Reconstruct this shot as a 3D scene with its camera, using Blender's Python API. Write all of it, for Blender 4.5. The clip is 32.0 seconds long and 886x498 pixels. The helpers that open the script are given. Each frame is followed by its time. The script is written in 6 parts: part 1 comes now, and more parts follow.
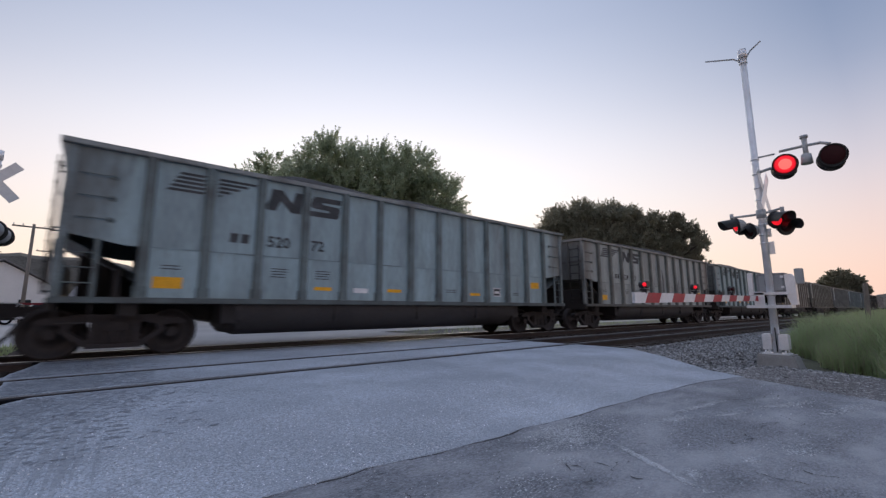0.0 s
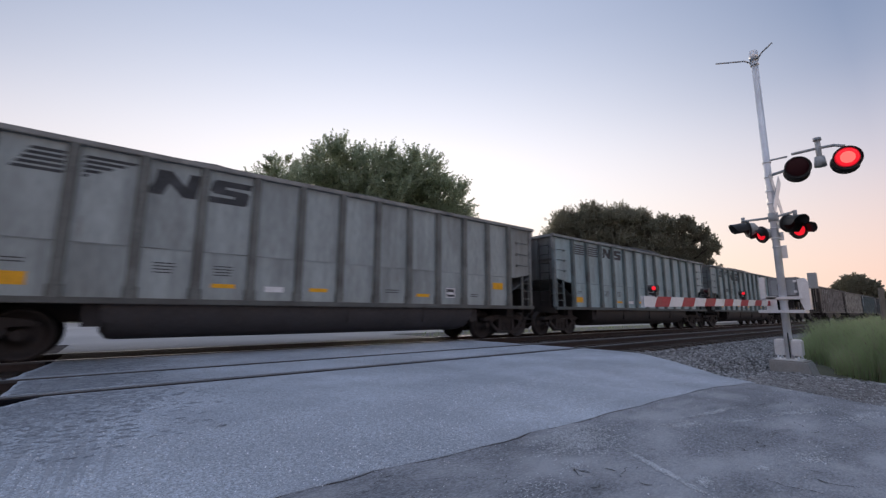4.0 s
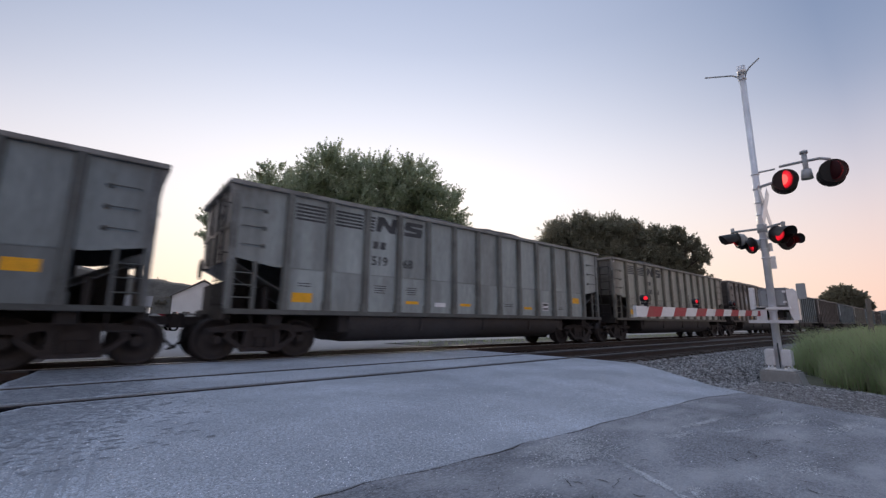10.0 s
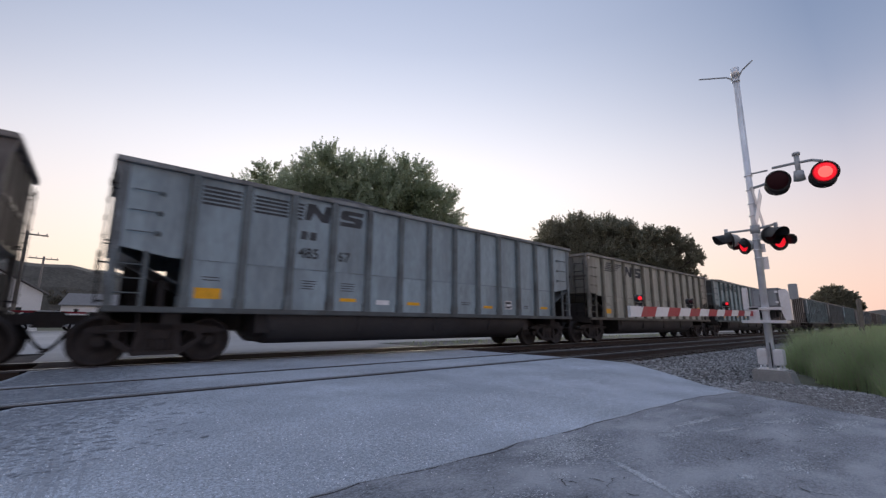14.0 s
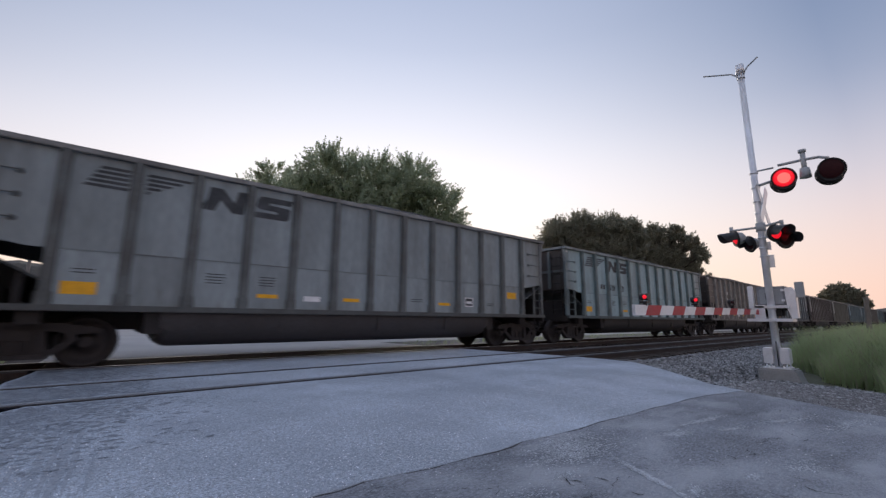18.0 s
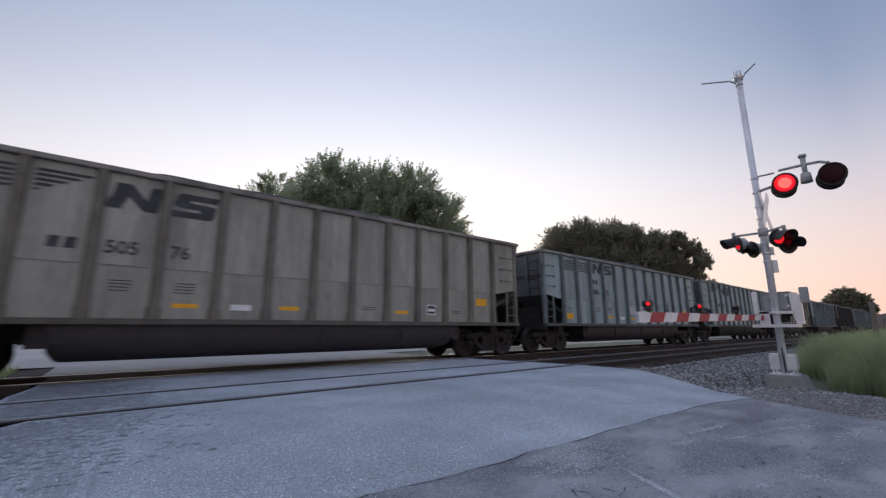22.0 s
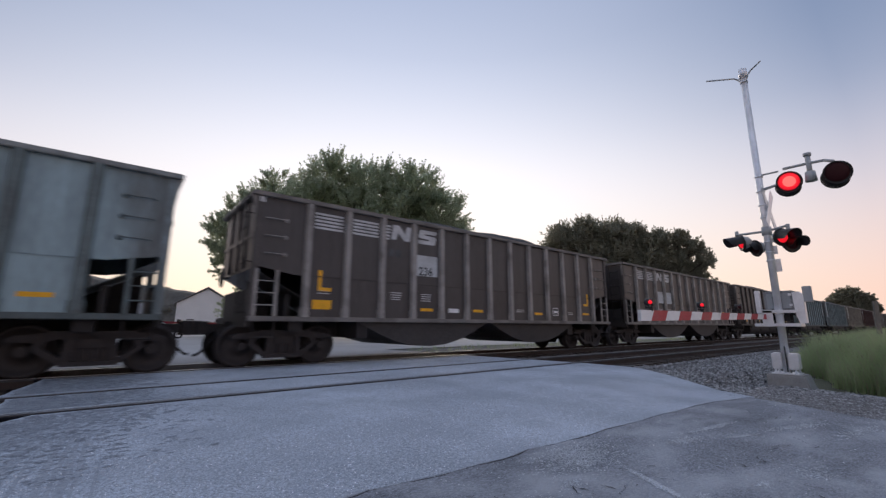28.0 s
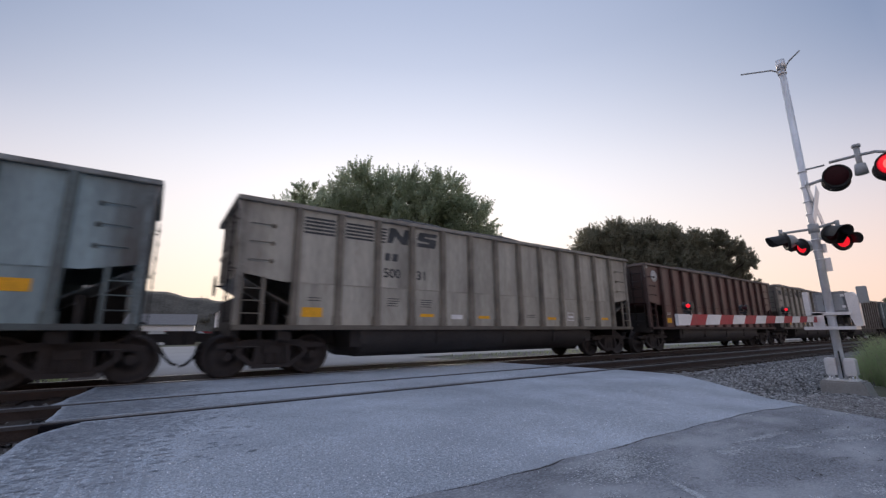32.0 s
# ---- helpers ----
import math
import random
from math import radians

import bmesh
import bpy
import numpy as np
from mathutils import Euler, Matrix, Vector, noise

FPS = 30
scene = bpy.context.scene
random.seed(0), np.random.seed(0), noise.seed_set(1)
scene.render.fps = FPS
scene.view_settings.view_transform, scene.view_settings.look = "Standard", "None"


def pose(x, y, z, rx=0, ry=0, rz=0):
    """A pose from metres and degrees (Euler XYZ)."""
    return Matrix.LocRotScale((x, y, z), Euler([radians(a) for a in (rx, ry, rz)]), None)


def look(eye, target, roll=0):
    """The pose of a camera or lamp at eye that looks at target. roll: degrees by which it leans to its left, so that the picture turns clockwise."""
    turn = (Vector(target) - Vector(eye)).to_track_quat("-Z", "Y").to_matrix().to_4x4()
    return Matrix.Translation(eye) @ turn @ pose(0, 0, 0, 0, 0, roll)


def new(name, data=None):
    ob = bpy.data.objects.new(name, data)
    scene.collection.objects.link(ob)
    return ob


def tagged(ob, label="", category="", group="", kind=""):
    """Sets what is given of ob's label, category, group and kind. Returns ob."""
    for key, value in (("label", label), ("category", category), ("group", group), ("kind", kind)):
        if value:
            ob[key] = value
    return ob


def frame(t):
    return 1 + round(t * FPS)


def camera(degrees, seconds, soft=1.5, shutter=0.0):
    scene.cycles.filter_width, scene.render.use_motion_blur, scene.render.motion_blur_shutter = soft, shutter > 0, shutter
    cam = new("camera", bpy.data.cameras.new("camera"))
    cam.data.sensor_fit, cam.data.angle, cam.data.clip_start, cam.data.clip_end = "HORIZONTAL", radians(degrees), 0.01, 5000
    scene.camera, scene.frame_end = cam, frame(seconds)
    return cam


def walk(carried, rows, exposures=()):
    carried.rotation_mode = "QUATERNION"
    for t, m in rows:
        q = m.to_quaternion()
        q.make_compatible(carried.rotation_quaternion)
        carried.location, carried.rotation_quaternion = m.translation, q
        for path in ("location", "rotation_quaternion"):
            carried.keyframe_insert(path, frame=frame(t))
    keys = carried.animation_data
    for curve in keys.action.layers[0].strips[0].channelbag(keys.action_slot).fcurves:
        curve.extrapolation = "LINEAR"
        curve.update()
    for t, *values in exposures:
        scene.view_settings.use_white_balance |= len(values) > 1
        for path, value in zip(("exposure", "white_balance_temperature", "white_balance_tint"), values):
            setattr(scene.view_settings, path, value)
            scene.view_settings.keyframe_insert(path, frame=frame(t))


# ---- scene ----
cam = camera(94.9, 32.0, soft=1.35, shutter=0.14)
EYE = (0.0, 0.0, 0.884)
TURNS = [(0, 98.44, 0.09, -39.61), (0.5, 98.45, 0.22, -39.64), (1, 98.47, 0.22, -39.37), (1.5, 98.47, 0.19, -38.81), (2, 98.49, 0.01, -38.36), (2.5, 98.51, -0.15, -38.2),
         (3, 98.58, -0.26, -38.27), (3.5, 98.69, -0.29, -38.48), (5.5, 99.21, -0.17, -38.74), (6, 99.33, -0.13, -38.89), (6.5, 99.42, -0.09, -39.08), (7, 99.51, -0.11, -39.28),
         (7.5, 99.59, -0.14, -39.42), (8, 99.66, -0.27, -39.53), (8.5, 99.77, -0.29, -39.57), (9, 99.92, -0.36, -39.6), (9.5, 100.04, -0.4, -39.62), (10, 100.07, -0.46, -39.58),
         (10.5, 100.17, -0.4, -39.51), (11, 100.19, -0.4, -39.48), (11.5, 100.24, -0.35, -39.47), (12, 100.23, -0.3, -39.51), (12.5, 100.21, -0.28, -39.66), (13, 100.19, -0.34, -39.88),
         (13.5, 100.12, -0.43, -40.08), (14, 100.06, -0.48, -40.22), (14.5, 99.96, -0.56, -40.21), (16.5, 99.75, -0.79, -39.59), (17, 99.74, -0.61, -39.57), (17.5, 99.81, -0.43, -39.61),
         (18, 99.95, -0.34, -39.69), (18.5, 100.11, -0.31, -39.69), (19, 100.4, -0.23, -39.65), (19.5, 100.64, -0.19, -39.45), (20, 100.84, -0.15, -39.29), (20.5, 100.98, -0.13, -39.18),
         (21, 101.08, 0.01, -39.21), (21.5, 101.18, 0.14, -39.27), (22, 101.22, 0.26, -39.32), (22.5, 101.28, 0.35, -39.27), (23, 101.38, 0.46, -39.17), (23.5, 101.33, 0.44, -39.13),
         (24, 101.25, 0.43, -39.06), (24.5, 101.14, 0.4, -39.03), (25, 101.01, 0.42, -39.12), (25.5, 100.9, 0.43, -39.29), (27.5, 100.73, 0.09, -39.19), (28, 100.83, -0.07, -39.08),
         (28.5, 100.88, -0.21, -39.06), (29, 100.87, -0.34, -39.04), (29.5, 100.91, -0.29, -38.96), (30, 100.92, -0.17, -38.51), (30.5, 101.05, 0.09, -37.6), (31, 101.45, 0.51, -36.24),
         (31.5, 101.74, 0.68, -35.15), (32, 101.81, 0.51, -35)]
walk(cam, [(t, pose(*EYE, rx, ry, rz)) for t, rx, ry, rz in TURNS], [(0, 0.19, 6450, 11), (32, 0.19, 6450, 11)])

# ---- light: dusk, sun just under the horizon behind the train ----
world = bpy.data.worlds.new("dusk_sky")
scene.world = world
world.use_nodes = True


def build_sky():
    nt = world.node_tree
    nt.nodes.clear()
    n = nt.nodes.new
    out, bg = n("ShaderNodeOutputWorld"), n("ShaderNodeBackground")
    co, sep = n("ShaderNodeTexCoord"), n("ShaderNodeSeparateXYZ")
    nt.links.new(co.outputs["Generated"], sep.inputs[0])
    el = n("ShaderNodeMath")
    el.operation = "ARCSINE"
    nt.links.new(sep.outputs["Z"], el.inputs[0])
    norm = n("ShaderNodeMapRange")
    norm.inputs["From Min"].default_value, norm.inputs["From Max"].default_value = 0.0, 1.2
    nt.links.new(el.outputs[0], norm.inputs["Value"])
    warm, cool = n("ShaderNodeValToRGB"), n("ShaderNodeValToRGB")
    for ramp, stops in ((warm, SKY_WARM), (cool, SKY_COOL)):
        ramp.color_ramp.interpolation = "B_SPLINE"
        els = ramp.color_ramp.elements
        while len(els) < len(stops):
            els.new(0.5)
        for e, (p, c) in zip(els, stops):
            e.position, e.color = p, (*c, 1)
        nt.links.new(norm.outputs[0], ramp.inputs[0])
    # how far the direction turns away from the glow
    dot = n("ShaderNodeVectorMath")
    dot.operation = "DOT_PRODUCT"
    g = Vector((math.sin(radians(GLOW)), math.cos(radians(GLOW)), 0))
    dot.inputs[1].default_value = g
    flat, unit = n("ShaderNodeVectorMath"), n("ShaderNodeVectorMath")
    flat.operation, unit.operation = "MULTIPLY", "NORMALIZE"
    flat.inputs[1].default_value = (1, 1, 0.45)
    nt.links.new(co.outputs["Generated"], flat.inputs[0])
    nt.links.new(flat.outputs[0], unit.inputs[0])
    nt.links.new(unit.outputs[0], dot.inputs[0])
    side = n("ShaderNodeMapRange")
    side.inputs["From Min"].default_value, side.inputs["From Max"].default_value = 0.985, 0.56
    nt.links.new(dot.outputs["Value"], side.inputs["Value"])
    mix = n("ShaderNodeMix")
    mix.data_type = "RGBA"
    nt.links.new(side.outputs[0], mix.inputs[0])
    nt.links.new(warm.outputs[0], mix.inputs[6])
    nt.links.new(cool.outputs[0], mix.inputs[7])
    sky = n("ShaderNodeTexSky")
    sky.sky_type, sky.sun_disc = "NISHITA", False
    sky.sun_elevation, sky.sun_rotation = radians(1.0), radians(GLOW)
    add = n("ShaderNodeMix")
    add.data_type, add.blend_type = "RGBA", "ADD"
    add.inputs[0].default_value = 0.03
    nt.links.new(mix.outputs[2], add.inputs[6])
    nt.links.new(sky.outputs[0], add.inputs[7])
    nt.links.new(add.outputs[2], bg.inputs[0])
    bg.inputs[1].default_value = 1.0
    nt.links.new(bg.outputs[0], out.inputs[0])


GLOW = 31.0
SKY_WARM = [(0.0, (0.94, 0.79, 0.63)), (0.08, (0.97, 0.84, 0.67)), (0.18, (1.0, 0.92, 0.86)), (0.30, (0.95, 0.92, 0.95)),
            (0.42, (0.67, 0.70, 0.81)), (0.52, (0.54, 0.59, 0.73)), (0.70, (0.30, 0.37, 0.54)), (1.0, (0.50, 0.57, 0.74))]
SKY_COOL = [(0.0, (0.84, 0.56, 0.46)), (0.10, (0.80, 0.60, 0.54)), (0.22, (0.60, 0.57, 0.63)), (0.36, (0.25, 0.31, 0.45)), (0.55, (0.148, 0.205, 0.335)), (0.75, (0.32, 0.38, 0.54)), (1.0, (0.50, 0.57, 0.74))]
build_sky()
sun = new("sun", bpy.data.lights.new("sun", "SUN"))
sun.data.energy, sun.data.angle, sun.data.color = 0.9, radians(25), (1.0, 0.86, 0.72)
sun.matrix_world = look((0, 0, 30), (-math.sin(radians(GLOW)) * 30, -math.cos(radians(GLOW)) * 30, 30 - 30 * math.tan(radians(8))))


# ---- materials ----
def mat(name, base, rough=0.7, metal=0.0, var=0.25, scale=3.0, fine=40.0, bump=0.15, stain=None, stain_scale=0.6, stain_amount=0.5, stain_from=0.45, stain_to=0.72, grit=0.0,
        stretch=(1, 1, 1), own=False, rand=0.0, emit=0.0, spec=0.4, runs=0.0, ends=0.0):
    """A surface with two scales of variation; own: takes its colour from the object."""
    m = bpy.data.materials.new(name)
    m.use_nodes = True
    nt = m.node_tree
    n, link = nt.nodes.new, nt.links.new
    bsdf = nt.nodes["Principled BSDF"]
    co, mp = n("ShaderNodeTexCoord"), n("ShaderNodeMapping")
    link(co.outputs["Object"], mp.inputs[0])
    mp.inputs["Scale"].default_value = stretch
    info = n("ShaderNodeObjectInfo")
    if own:
        shift = n("ShaderNodeVectorMath")
        shift.operation = "MULTIPLY"
        shift.inputs[1].default_value = (37.0, 37.0, 37.0)
        link(info.outputs["Random"], shift.inputs[0])
        link(shift.outputs[0], mp.inputs["Location"])
    big, small = n("ShaderNodeTexNoise"), n("ShaderNodeTexNoise")
    for node, s, d in ((big, scale, 4.0), (small, fine, 3.0)):
        node.inputs["Scale"].default_value, node.inputs["Detail"].default_value = s, d
        link(mp.outputs[0], node.inputs["Vector"])
    both = n("ShaderNodeMath")
    both.operation = "ADD"
    link(big.outputs["Fac"], both.inputs[0])
    link(small.outputs["Fac"], both.inputs[1])
    rng = n("ShaderNodeMapRange")
    rng.inputs["From Min"].default_value, rng.inputs["From Max"].default_value = 0.6, 1.4
    rng.inputs["To Min"].default_value, rng.inputs["To Max"].default_value = 1 - var, 1 + var
    link(both.outputs[0], rng.inputs["Value"])
    last = rng.outputs[0]
    if grit:
        # single chips, lighter and darker than the binder
        vo, gr, gm = n("ShaderNodeTexVoronoi"), n("ShaderNodeMapRange"), n("ShaderNodeMath")
        vo.inputs["Scale"].default_value = fine * 2.2
        link(mp.outputs[0], vo.inputs["Vector"])
        sp = n("ShaderNodeSeparateColor")
        link(vo.outputs["Color"], sp.inputs[0])
        gr.inputs["To Min"].default_value, gr.inputs["To Max"].default_value = 1 - grit, 1 + grit
        link(sp.outputs[0], gr.inputs["Value"])
        gm.operation = "MULTIPLY"
        link(last, gm.inputs[0])
        link(gr.outputs[0], gm.inputs[1])
        last = gm.outputs[0]
    if rand:
        rr = n("ShaderNodeMapRange")
        rr.inputs["To Min"].default_value, rr.inputs["To Max"].default_value = 1 - rand, 1 + rand
        link(info.outputs["Random"], rr.inputs["Value"])
        mul = n("ShaderNodeMath")
        mul.operation = "MULTIPLY"
        link(last, mul.inputs[0])
        link(rr.outputs[0], mul.inputs[1])
        last = mul.outputs[0]
    col = n("ShaderNodeVectorMath")
    col.operation = "SCALE"
    if own:
        link(info.outputs["Color"], col.inputs[0])
    else:
        col.inputs[0].default_value = base
    link(last, col.inputs["Scale"])
    colour = col.outputs[0]
    if runs:
        # long soot runs down the sheet and patches of rust
        lane, run_ = n("ShaderNodeMapping"), n("ShaderNodeTexNoise")
        lane.inputs["Scale"].default_value = (3.2, 1.0, 0.9)
        link(mp.outputs[0], lane.inputs[0])
        run_.inputs["Scale"].default_value, run_.inputs["Detail"].default_value, run_.inputs["Roughness"].default_value = 1.0, 7.0, 0.62
        link(lane.outputs[0], run_.inputs["Vector"])
        rr2, mul2 = n("ShaderNodeMapRange"), n("ShaderNodeVectorMath")
        rr2.inputs["From Min"].default_value, rr2.inputs["From Max"].default_value = 0.40, 0.66
        rr2.inputs["To Min"].default_value, rr2.inputs["To Max"].default_value = 1.12, 1.12 - runs
        link(run_.outputs["Fac"], rr2.inputs["Value"])
        mul2.operation = "SCALE"
        link(colour, mul2.inputs[0])
        link(rr2.outputs[0], mul2.inputs["Scale"])
        spot, sr2, rust = n("ShaderNodeTexNoise"), n("ShaderNodeMapRange"), n("ShaderNodeMix")
        spot.inputs["Scale"].default_value, spot.inputs["Detail"].default_value, spot.inputs["Roughness"].default_value = 2.6, 8.0, 0.7
        link(mp.outputs[0], spot.inputs["Vector"])
        sr2.inputs["From Min"].default_value, sr2.inputs["From Max"].default_value, sr2.inputs["To Max"].default_value = 0.60, 0.72, 0.6
        link(spot.outputs["Fac"], sr2.inputs["Value"])
        rust.data_type = "RGBA"
        rust.blend_type = "MULTIPLY"
        rust.inputs[7].default_value = (0.56, 0.45, 0.39, 1)
        link(sr2.outputs[0], rust.inputs[0])
        link(mul2.outputs[0], rust.inputs[6])
        colour = rust.outputs[2]
    if ends:
        # soot blown over the end bays of some cars, ragged
        xyz, far, edge, puff, sum_, cut, lot, soot = (n(k) for k in ("ShaderNodeSeparateXYZ", "ShaderNodeMath", "ShaderNodeMapRange", "ShaderNodeTexNoise", "ShaderNodeMath", "ShaderNodeMapRange", "ShaderNodeMath", "ShaderNodeMix"))
        link(co.outputs["Object"], xyz.inputs[0])
        far.operation = "ABSOLUTE"
        link(xyz.outputs["X"], far.inputs[0])
        edge.inputs["From Min"].default_value, edge.inputs["From Max"].default_value = 5.9, 7.4
        link(far.outputs[0], edge.inputs["Value"])
        puff.inputs["Scale"].default_value, puff.inputs["Detail"].default_value, puff.inputs["Roughness"].default_value = 1.3, 7.0, 0.65
        link(mp.outputs[0], puff.inputs["Vector"])
        sum_.operation, lot.operation = "ADD", "MULTIPLY"
        link(edge.outputs[0], sum_.inputs[0])
        link(puff.outputs["Fac"], sum_.inputs[1])
        cut.inputs["From Min"].default_value, cut.inputs["From Max"].default_value, cut.inputs["To Max"].default_value = 0.85, 1.45, ends
        link(sum_.outputs[0], cut.inputs["Value"])
        link(cut.outputs[0], lot.inputs[0])
        link(info.outputs["Random"], lot.inputs[1])
        soot.data_type = "RGBA"
        soot.inputs[7].default_value = (0.055, 0.046, 0.042, 1)
        link(lot.outputs[0], soot.inputs[0])
        link(colour, soot.inputs[6])
        colour = soot.outputs[2]
    if stain:
        st = n("ShaderNodeTexNoise")
        st.inputs["Scale"].default_value, st.inputs["Detail"].default_value = stain_scale, 6.0
        link(mp.outputs[0], st.inputs["Vector"])
        sr = n("ShaderNodeMapRange")
        sr.inputs["From Min"].default_value, sr.inputs["From Max"].default_value = stain_from, stain_to
        sr.inputs["To Max"].default_value = stain_amount
        link(st.outputs["Fac"], sr.inputs["Value"])
        mx = n("ShaderNodeMix")
        mx.data_type = "RGBA"
        mx.inputs[7].default_value = (*stain, 1)
        link(sr.outputs[0], mx.inputs[0])
        link(colour, mx.inputs[6])
        colour = mx.outputs[2]
    link(colour, bsdf.inputs["Base Color"])
    bsdf.inputs["Roughness"].default_value, bsdf.inputs["Metallic"].default_value = rough, metal
    bsdf.inputs["Specular IOR Level"].default_value = spec
    if bump:
        b = n("ShaderNodeBump")
        b.inputs["Strength"].default_value, b.inputs["Distance"].default_value = bump, 0.02
        link(small.outputs["Fac"], b.inputs["Height"])
        link(b.outputs[0], bsdf.inputs["Normal"])
    if emit:
        bsdf.inputs["Emission Color"].default_value = (*base, 1)
        bsdf.inputs["Emission Strength"].default_value = emit
    return m


M_PAINT = mat("weathered_car_paint", (0.3, 0.33, 0.35), 0.44, own=True, var=0.25, scale=0.9, fine=14, bump=0.1, stain=(0.062, 0.062, 0.062),
              stain_scale=1.0, stain_amount=0.42, stretch=(1.2, 1, 0.30), runs=0.24, spec=0.45, ends=1.0)
M_RIB = mat("grimy_rib_paint", (0.3, 0.33, 0.35), 0.7, own=True, var=0.3, scale=2.5, fine=22, bump=0.15, stain=(0.06, 0.053, 0.05), stain_scale=1.6, stain_amount=0.6)
M_UNDER = mat("black_underframe", (0.022, 0.020, 0.021), 0.75, var=0.35, scale=3, fine=30, stain=(0.06, 0.052, 0.046), stain_amount=0.5)
M_BELLY = mat("dirty_tub_belly", (0.13, 0.125, 0.125), 0.7, own=True, var=0.3, scale=1.2, fine=16, stain=(0.05, 0.045, 0.042), stain_scale=0.8, stain_amount=0.6)
M_TRUCK = mat("rusty_cast_steel", (0.034, 0.030, 0.031), 0.8, var=0.4, scale=5, fine=50, bump=0.3, stain=(0.05, 0.041, 0.037), stain_scale=3, stain_amount=0.4)
M_WHEEL = mat("wheel_steel", (0.036, 0.032, 0.033), 0.6, metal=0.3, var=0.3, scale=4, fine=40)
M_TREAD = mat("polished_steel", (0.55, 0.57, 0.60), 0.30, metal=0.5, var=0.06, scale=6, fine=60, bump=0)
M_COAL = mat("coal", (0.022, 0.021, 0.021), 0.75, var=0.6, scale=6, fine=26, bump=0.9)
M_BLACKMARK = mat("black_stencil_paint", (0.045, 0.05, 0.055), 0.7, var=0.35, scale=3, fine=20, stain=(0.13, 0.14, 0.15), stain_scale=2, stain_amount=0.5)
M_LABEL = mat("white_label_paint", (0.78, 0.79, 0.80), 0.6, var=0.12, scale=3, fine=20, stain=(0.4, 0.4, 0.4), stain_scale=2, stain_amount=0.4)
M_WHITEMARK = mat("white_stencil_paint", (0.55, 0.56, 0.57), 0.7, var=0.25, scale=3, fine=20, stain=(0.2, 0.2, 0.2), stain_scale=2, stain_amount=0.6)
M_YELLOW = mat("yellow_reflective_sheet", (0.85, 0.42, 0.012), 0.5, var=0.2, scale=5, fine=30, stain=(0.3, 0.18, 0.05), stain_scale=3, stain_amount=0.35)
M_PATCH = mat("pale_repaint_patch", (0.5, 0.53, 0.55), 0.65, var=0.15, scale=2, fine=20, stain=(0.22, 0.21, 0.2), stain_scale=2, stain_amount=0.5)
M_GRAFW = mat("pale_spray_paint", (0.62, 0.62, 0.60), 0.65, var=0.35, scale=2.5, fine=12, stain=(0.2, 0.2, 0.21), stain_scale=3, stain_amount=0.8)
M_GRAFD = mat("dark_spray_paint", (0.05, 0.055, 0.065), 0.65, var=0.35, scale=2.5, fine=12, stain=(0.2, 0.22, 0.24), stain_scale=2.5, stain_amount=0.5)
M_CONC = mat("crossing_chip_seal", (0.41, 0.45, 0.505), 0.8, var=0.34, scale=0.6, fine=48, bump=0.8, grit=0.32, stain=(0.29, 0.318, 0.365), stain_scale=1.3, stain_amount=0.6)
M_OLD = mat("old_asphalt", (0.215, 0.228, 0.252), 0.8, var=0.42, scale=1.6, fine=48, bump=1.0, grit=0.32, stain=(0.42, 0.435, 0.465), stain_scale=2.2, stain_amount=0.8, stain_from=0.46, stain_to=0.70, stretch=(0.6, 1.1, 1))
# for the open cracks, and for the painted shadow of the apron's lip
M_CRACK_SHADOW = mat("crack_tar_and_lip_shadow", (0.035, 0.035, 0.037), 0.8, var=0.2)
M_RUBBER = mat("rubber_flangeway", (0.012, 0.012, 0.015), 1.0, var=0.3, scale=4, fine=30, spec=0.0)
M_BALLAST = mat("ballast_bed", (0.17, 0.165, 0.165), 0.9, var=0.45, scale=9, fine=24, bump=1.0, grit=0.4, stain=(0.09, 0.08, 0.075), stain_scale=0.8, stain_amount=0.6)
M_STONE = mat("ballast_stone", (0.235, 0.235, 0.235), 0.85, var=0.3, scale=20, fine=60, bump=0.3)
M_DULL = mat("dull_rail_top", (0.20, 0.21, 0.228), 0.55, metal=0.15, var=0.2, scale=3, fine=40, bump=0.1, spec=0.3)
M_FILM = mat("dirt_on_road", (0.285, 0.308, 0.343), 0.9, var=0.35, scale=4, fine=40, bump=0.6, grit=0.25, spec=0.1)
# track dirt, with the shade under the train put into its dark colour
M_SHADED_DIRT = mat("shaded_track_dirt", (0.075, 0.065, 0.062), 0.9, var=0.45, scale=2, fine=30, bump=0.8, grit=0.3, spec=0.1)
M_CHIP = mat("pale_chipping", (0.55, 0.56, 0.58), 0.8, var=0.2, scale=20, fine=60, bump=0.3)
M_TIE = mat("creosoted_wood", (0.06, 0.048, 0.04), 0.85, var=0.4, scale=5, fine=40, bump=0.5, stretch=(6, 1, 6), rand=0.25)
M_RAIL = mat("rusty_rail", (0.045, 0.032, 0.028), 0.8, var=0.35, scale=8, fine=60, bump=0.3)
M_GROUND = mat("dirt_and_grass_ground", (0.09, 0.095, 0.06), 0.95, var=0.4, scale=0.7, fine=12, bump=0.6, stain=(0.12, 0.10, 0.075), stain_scale=0.15, stain_amount=0.7)
M_LOT = mat("pale_lot_pavement", (0.40, 0.39, 0.385), 0.85, var=0.2, scale=0.3, fine=20, bump=0.2, stain=(0.3, 0.29, 0.285), stain_scale=0.1, stain_amount=0.5, spec=0.2)
M_SILVER = mat("aluminium_paint", (0.84, 0.85, 0.87), 0.36, metal=0.35, var=0.12, scale=4, fine=40, bump=0.08, stain=(0.5, 0.49, 0.48), stain_scale=2.5, stain_amount=0.4)
